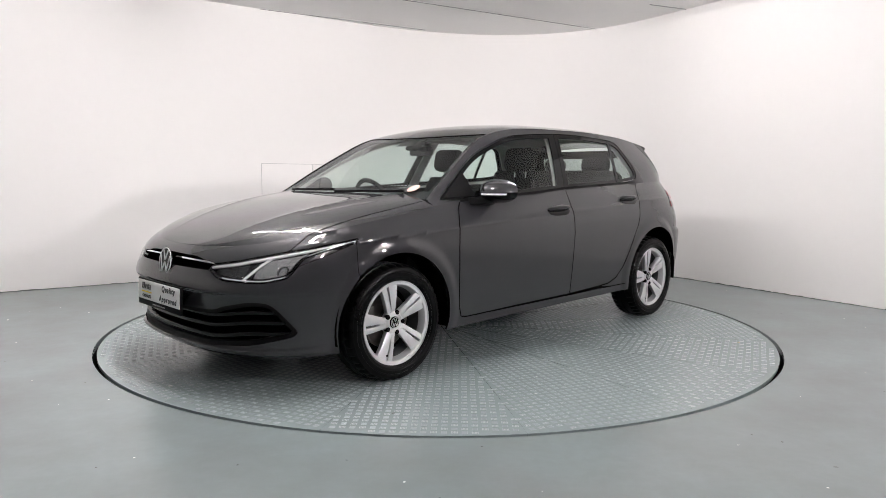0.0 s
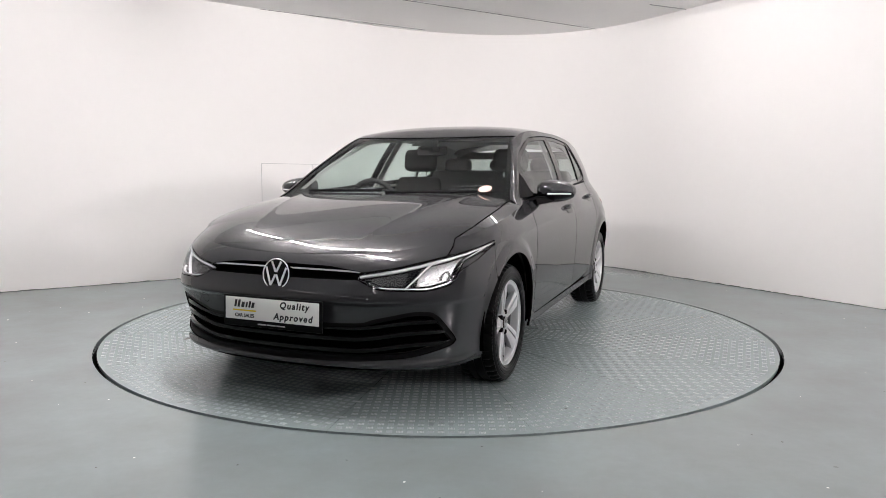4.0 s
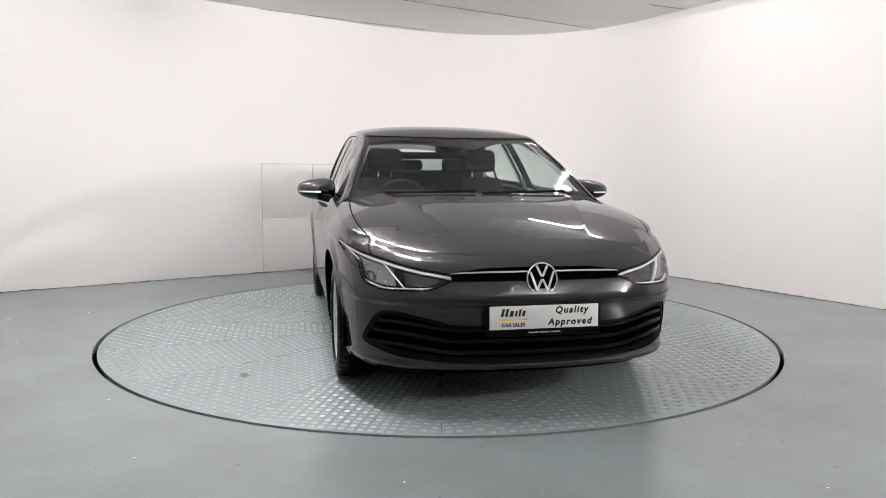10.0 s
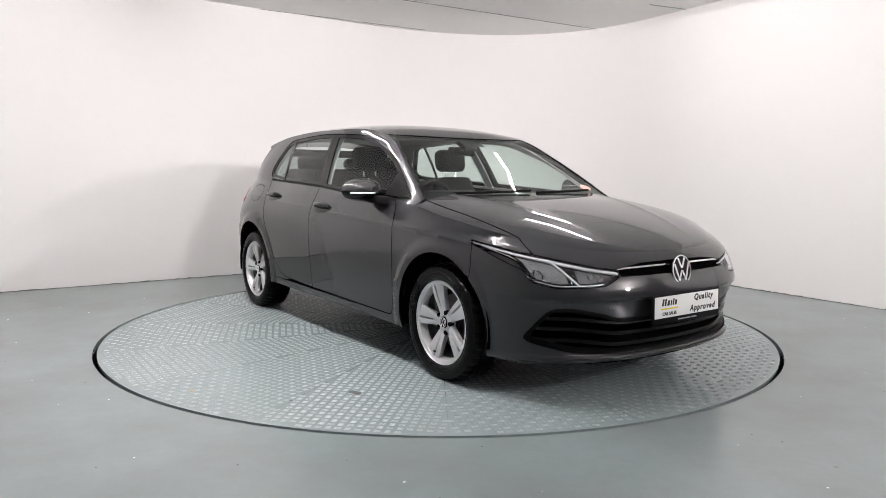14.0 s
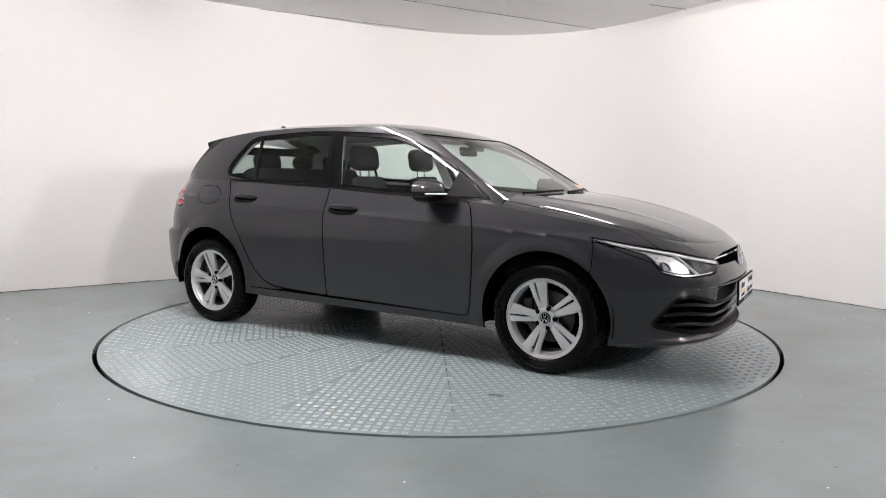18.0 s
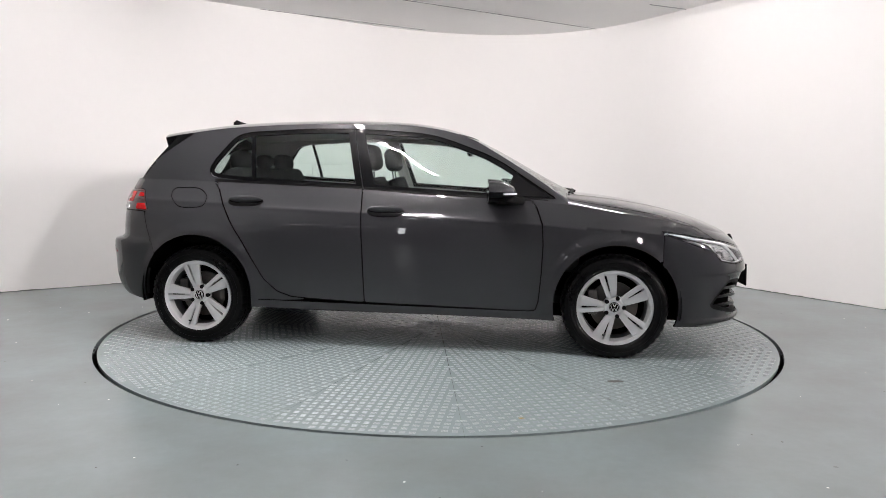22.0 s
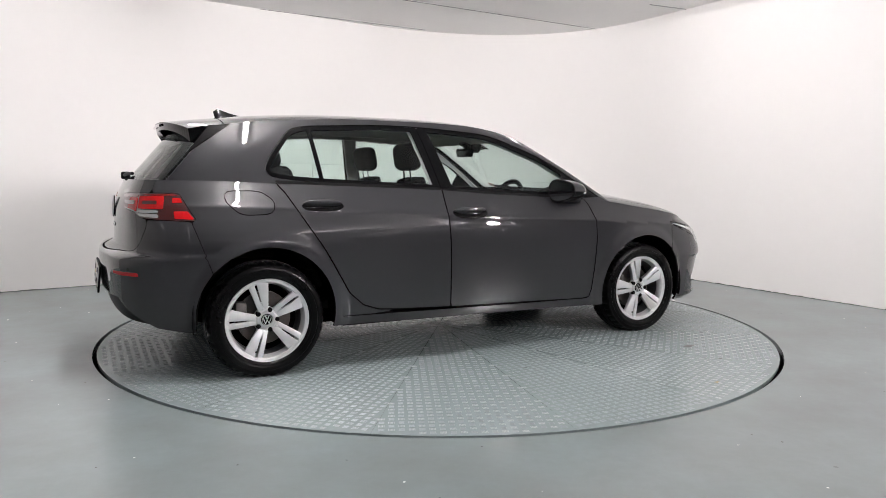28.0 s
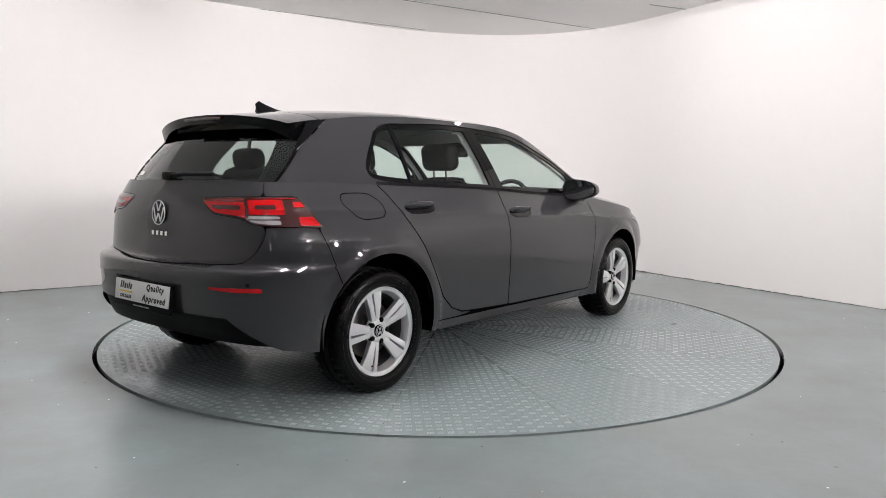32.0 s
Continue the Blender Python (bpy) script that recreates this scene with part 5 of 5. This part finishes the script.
        # reflectors in the rear bumper
        panel("reflector", lower, qt, np.linspace(0.2, 0.6, 90), RED, car, lambda x, y, z, u, v: np.minimum.reduce([0.0095 - np.abs(z - 0.556) - 0.03 * np.clip(u - q_rear(0.62, 0.55), 0, 1), u - q_rear(0.73, 0.55), q_rear(0.49, 0.55) - u]), offset=0.002, flange=0.006, **kw)
    # tail: board, badge, name bars, wiper, spoiler
    number_board(car, "number_board", Matrix(((0, 0, -1, -2.102), (-1, 0, 0, 0), (0, 1, 0, 0.487), (0, 0, 0, 1))) @ pose(0, 0, 0, -6, 0, 0))
    zb = 0.876
    emblem(gate, 0.062, Matrix(((0, 0, -1, float(rear_x(zb)) - 0.006), (-1, 0, 0, 0), (0, 1, 0, zb), (0, 0, 0, 1))) @ pose(0, 0, 0, -4, 0, 0))
    for k in range(4):
        box("name_bar", (0.003, 0.022, 0.022), pose(float(rear_x(0.775)) - 0.002, 0.06 - 0.04 * k, 0.775), CHROME, gate, bevel=0.001, seg=1)
    spoiler(car)
    fin = bmesh.new()
    secs = []
    for k in range(9):
        t = k / 8
        x = -1.22 - 0.20 * t
        h = 0.074 * (t ** 1.5) * (1 if t < 0.95 else 0.6) + 0.004
        w = 0.028 * (1 - 0.45 * t)
        z = float(roof_c(x)) - 0.004
        secs.append([fin.verts.new(p) for p in ((x, -w, z), (x, -w * 0.35, z + h * 0.7), (x - 0.01 * t, 0, z + h), (x, w * 0.35, z + h * 0.7), (x, w, z))])
    for a, b in zip(secs, secs[1:]):
        for j in range(4):
            fin.faces.new((a[j], a[j + 1], b[j + 1], b[j]))
    fin.faces.new(secs[0])
    fin.faces.new(secs[-1][::-1])
    part("aerial_fin", fin, GLOSS_BLACK, car, "black shark-fin aerial", smooth=50)
    wz = 1.055
    px = float(rear_pane(np.array([0.0]), np.array([wz]))[0][0])
    arm = part("rear_wiper", tube_bm(bmesh.new(), [(px - 0.035, 0.02, wz), (px - 0.03, -0.15, wz + 0.01), (px - 0.012, -0.34, wz + 0.012)], 0.009, 8), BLACK, car)
    box("wiper_base", (0.05, 0.07, 0.045), pose(px - 0.025, 0.02, wz), BLACK, arm, bevel=0.012)
    # wipers and scuttle below the windscreen
    def scut(q, s):
        x, y, z = bonnet(np.full(np.shape(q), q_side(1.0)), s)
        xs, ys, zs = top_sheet(np.full(np.shape(q), 1.0), s)
        return x + (xs - x) * q, y + (ys - y) * q, z - 0.02 + (zs - 0.004 - z + 0.02) * q
    panel("scuttle", scut, np.linspace(0, 1, 8), np.linspace(0, 0.98, 30), BLACK, car, None, both=True, flange=0)
    for y0, y1 in ((0.60, 0.02), (-0.02, -0.58)):
        pts = []
        for k in range(9):
            t = k / 8
            y = y0 + (y1 - y0) * t
            xs, ys, zs = top_sheet(np.array([0.955 + 0.02 * t]), np.array([y / 0.80]))
            pts.append((float(xs[0]), float(ys[0]), float(zs[0]) + 0.012))
        part("wiper", tube_bm(bmesh.new(), pts, 0.008, 6), BLACK, car)
    # dark borders of the windscreen
    XW = np.arange(0.15, 1.03, 0.012)
    panel("screen_border", top_sheet, XW, np.linspace(0, 1, 90), GLOSS_BLACK, car, lambda x, y, z, u, v: np.minimum.reduce([u - 0.342 + 0.03 * v * v, 0.982 - v, np.maximum.reduce([v - 0.945, 0.375 - u - 0.03 * v * v, u - 0.93, np.minimum(0.14 - v, 0.44 - u)])]), both=True, offset=-0.009, flange=0)
    x, y, z = top_sheet(np.array([0.92]), np.array([0.80]))
    d = part("paper_disc", lathe_z([(0.0, 0.0), (0.04, 0.0), (0.04, 0.001), (0.0, 0.001)], 24), PAPER, car, "round pink paper disc inside the windscreen")
    d.matrix_basis = pose(float(x[0]) - 0.004, float(y[0]), float(z[0]) + 0.004, 0, 27, 0)


def small_marks(car):
    # stickers behind the windscreen: a row of small pale bars, and a dark tinted card
    for k in range(7):
        panel("sticker_bar", top_sheet, np.linspace(0.86, 0.90, 12), np.linspace(0.5, 0.8, 60), WHITE, car, lambda x, y, z, u, v: np.minimum.reduce([0.0028 - np.abs(u - 0.875), 0.009 - np.abs(y - 0.40 - 0.026 * k)]), side=1, offset=-0.006, flange=0)
    panel("sticker_card", top_sheet, np.linspace(0.88, 0.96, 12), np.linspace(0.4, 0.8, 60), TRIM, car, lambda x, y, z, u, v: np.minimum.reduce([u - 0.89, 0.95 - u, 0.09 - np.abs(y - 0.47)]), side=1, offset=-0.012, flange=0)
    # round cover of the towing eye in the front bumper
    q = q_front(0.45, 0.49)
    panel("tow_cover", lower, sub(q - 0.05, q + 0.05, 0.003), np.linspace(0.3, 0.8, 120), DARK, car, lambda x, y, z, u, v: 0.0016 - np.abs(np.hypot(u - q, z - 0.492) - 0.024), side=-1, offset=0.0006, flange=0)
    # paper label inside the rear window
    lab = panel("paper_label", rear_pane, np.linspace(0.55, 0.85, 30), np.linspace(1.05, 1.10, 12), WHITE_PLATE, car, lambda x, y, z, u, v: np.minimum.reduce([0.045 - np.abs(y - 0.50), z - 1.062, 1.084 - z]), "white paper label on the rear window", side=1, offset=-0.004, flange=0)
    # parking sensors in both bumpers
    for y, z, sd in ((0.30, 0.5, 1), (0.30, 0.5, -1), (0.68, 0.53, 1), (0.68, 0.53, -1)):
        qs = q_rear(y, z)
        panel("parking_sensor", lower, sub(qs - 0.03, qs + 0.03, 0.002), np.linspace(0.15, 0.65, 200), BLACK, car, lambda x, yy, zz, u, v: 0.009 - np.hypot(u - qs, zz - z - 0.05), side=sd, offset=0.0006, flange=0)


def spoiler(car):
    """Roof spoiler: thick lip carried on from the roof, dark underneath, with a brake light."""
    nx, ns = 10, 24
    xs = np.linspace(-1.478, -1.655, nx)
    ss = np.linspace(-0.99, 0.99, 2 * ns + 1)
    verts, faces = [], []
    for i, x in enumerate(xs):
        t = i / (nx - 1)
        for s in ss:
            p = top_sheet(np.array([x - 0.10 * t * (1 - abs(s) ** 2.5)]), np.array([s]))
            verts.append((float(p[0][0]), float(p[1][0]), float(p[2][0]) + 0.006 * t))
    m = len(ss)
    n = len(verts)
    for i in range(nx):
        t = i / (nx - 1)
        for j in range(m):
            v = verts[i * m + j]
            verts.append((v[0] + 0.012 * t, v[1] * (1 - 0.02 * t), v[2] - 0.042 - 0.03 * abs(ss[j]) ** 6))
    for i in range(nx - 1):
        for j in range(m - 1):
            a = i * m + j
            faces.append([a, a + 1, a + m + 1, a + m])
    sp = link_mesh("spoiler", verts, faces, PAINT, car, "grey roof spoiler")
    dark = []
    for i in range(nx - 1):
        for j in range(m - 1):
            a = n + i * m + j
            dark.append([a, a + m, a + m + 1, a + 1])
        a, b = i * m, (i + 1) * m
        dark.append([a, a + m, n + a + m, n + a])
        a, b = i * m + m - 1, (i + 1) * m + m - 1
        dark.append([a, n + a, n + b, b])
    for j in range(m - 1):
        a = (nx - 1) * m + j
        dark.append([a, a + 1, n + a + 1, n + a])
    under = link_mesh("spoiler_underside", verts, dark, GLOSS_BLACK, sp, flat=True)
    for ob in (sp, under):
        b = bmesh.new()
        b.from_mesh(ob.data)
        bmesh.ops.delete(b, geom=[v for v in b.verts if not v.link_faces], context="VERTS")
        bmesh.ops.recalc_face_normals(b, faces=b.faces)
        b.to_mesh(ob.data)
        b.free()
    e = [verts[(nx - 1) * m + j] for j in range(m)]
    bm = bmesh.new()
    k0 = m // 2
    pts = [(e[j][0] - 0.002, e[j][1], e[j][2] - 0.018) for j in range(k0 - 7, k0 + 8)]
    tube_bm(bm, pts, 0.008, 6)
    part("brake_light", bm, RED_DARK, sp, "dark red brake light strip")


def seat(car, x, y):
    """Front seat with cushion, backrest and head restraint."""
    base = part("seat_base", box_bm(bmesh.new(), (0.52, 0.5, 0.2), pose(x + 0.1, y, 0.5, 0, -6, 0), 0.07, 4), FABRIC, car)
    bm = bmesh.new()
    rows = []
    for i in range(13):
        t = i / 12
        w = 0.25 * (1 - 0.30 * t ** 3)
        z = 0.45 + 0.60 * t
        cx = x - 0.16 - 0.22 * t
        th = 0.075 * (1 - 0.35 * t)
        rows.append([bm.verts.new((cx + th * math.cos(a), y + w * math.copysign(abs(math.sin(a)) ** 0.6, math.sin(a)), z + 0.02 * math.cos(a))) for a in [2 * math.pi * k / 20 for k in range(20)]])
    for a, b in zip(rows, rows[1:]):
        for k in range(20):
            bm.faces.new((a[k], a[(k + 1) % 20], b[(k + 1) % 20], b[k]))
    bm.faces.new(rows[0])
    bm.faces.new(rows[-1][::-1])
    part("backrest", bm, FABRIC, base, smooth=60)
    rest(base, x - 0.405, y, 1.195, 0.27, 0.175)


def rest(parent, x, y, z, w, h):
    r = part("head_restraint", box_bm(bmesh.new(), (0.105, w, h), pose(x, y, z, 0, -10, 0), 0.05, 5), FABRIC, parent, smooth=60)
    for d in (-0.05, 0.05):
        part("rod", tube_bm(bmesh.new(), [(x + 0.01, y + d, z - h / 2 - 0.07), (x, y + d, z - h / 2 + 0.02)], 0.006, 8), CHROME, r)


def build_interior(car):
    seat(car, 0.12, 0.37)
    seat(car, 0.12, -0.37)
    b = part("rear_bench", box_bm(bmesh.new(), (0.5, 1.3, 0.18), pose(-0.75, 0, 0.52, 0, -6, 0), 0.06, 4), FABRIC, car)
    part("rear_backrest", box_bm(bmesh.new(), (0.14, 1.28, 0.62), pose(-1.08, 0, 0.82, 0, -20, 0), 0.05, 4), FABRIC, b)
    for y in (-0.4, 0.0, 0.4):
        rest(b, -1.19, y, 1.165, 0.25 if y else 0.2, 0.13 if y else 0.1)
    box("boot_floor", (0.7, 1.1, 0.04), pose(-1.55, 0, 0.62), TRIM, car, bevel=0.01)
    box("parcel_shelf", (0.52, 1.12, 0.02), pose(-1.5, 0, 0.985), TRIM, car, bevel=0.006)
    box("cabin_floor", (2.3, 1.4, 0.05), pose(-0.1, 0, 0.33), TRIM, car, bevel=0.01)
    # dashboard: swept profile with a hood over the dials
    prof = [(1.10, 0.93), (0.92, 0.955), (0.76, 0.955), (0.66, 0.935), (0.60, 0.88), (0.62, 0.80), (0.60, 0.70), (0.70, 0.60), (0.75, 0.5), (1.1, 0.5)]
    dash = part("dashboard", prism(prof, -0.70, 0.70, 0.012), TRIM, car, smooth=35)
    part("dial_hood", prism([(0.78, 0.95), (0.74, 0.995), (0.64, 0.99), (0.58, 0.955), (0.62, 0.92)], -0.56, -0.18, 0.01), TRIM, dash, smooth=35)
    box("touch_screen", (0.02, 0.25, 0.13), pose(0.60, 0.02, 0.905, 0, -12, 0), GLOSS_BLACK, dash, bevel=0.006)
    box("centre_console", (0.9, 0.22, 0.25), pose(0.22, 0, 0.48), TRIM, car, bevel=0.04)
    # steering wheel on the right-hand side
    ring = bmesh.new()
    n, k = 40, 10
    rows = []
    for i in range(n):
        a = 2 * math.pi * i / n
        rows.append([ring.verts.new(((0.016 * math.sin(c)), (0.178 + 0.016 * math.cos(c)) * math.cos(a), (0.178 + 0.016 * math.cos(c)) * math.sin(a))) for c in [2 * math.pi * j / k for j in range(k)]])
    for i in range(n):
        for j in range(k):
            ring.faces.new((rows[i][j], rows[(i + 1) % n][j], rows[(i + 1) % n][(j + 1) % k], rows[i][(j + 1) % k]))
    m = pose(0.47, -0.37, 0.885, 0, 24, 0)
    wheel_ob = part("steering_wheel", ring, TRIM, car, smooth=60)
    wheel_ob.matrix_basis = m
    box("boss", (0.05, 0.13, 0.11), pose(0.01, 0, -0.01), TRIM, wheel_ob, bevel=0.02)
    for a in (0, 180, 270):
        box("steering_spoke", (0.02, 0.15, 0.03), pose(0, 0, 0, a, 0, 0) @ pose(0, 0.1, 0), TRIM, wheel_ob, bevel=0.006)
    # inner mirror and sensor box
    mir = box("inner_mirror", (0.03, 0.22, 0.065), pose(0.35, 0, 1.25, 0, -8, 0), GLOSS_BLACK, car, bevel=0.014)
    box("mirror_stem", (0.03, 0.03, 0.06), pose(0.37, 0, 1.295), BLACK, mir, bevel=0.006)
    box("sensor_box", (0.14, 0.1, 0.03), pose(0.39, 0, 1.293, 0, 27, 0), BLACK, mir, bevel=0.01)
    for y in (-0.34, 0.34):
        box("sun_visor", (0.15, 0.4, 0.015), pose(0.2, y, 1.365, 0, 8, 0), TRIM_GREY, car, bevel=0.006)


car = new("car")
tagged(car, "dark grey five-door hatchback with silver alloy wheels", "car")
gate = build_body(car)
build_details(car, gate)
build_interior(car)
small_marks(car)
LEAN = pose(0, 0, 0, 0, NOSE_DOWN, 0)
for ob in car.children:
    ob.matrix_basis = LEAN @ ob.matrix_basis
build_wheels(car)


def motions():
    turn, drive = [], []
    for k in range(33):
        a = HEAD + SPIN * k
        c, s = math.cos(radians(a)), math.sin(radians(a))
        turn.append((float(k), pose(0, 0, 0, 0, 0, a)))
        drive.append((float(k), pose(c * CAR_X - s * CAR_Y, s * CAR_X + c * CAR_Y, 0.002, 0, 0, a)))
    walk(table, turn)
    walk(car, drive)


motions()
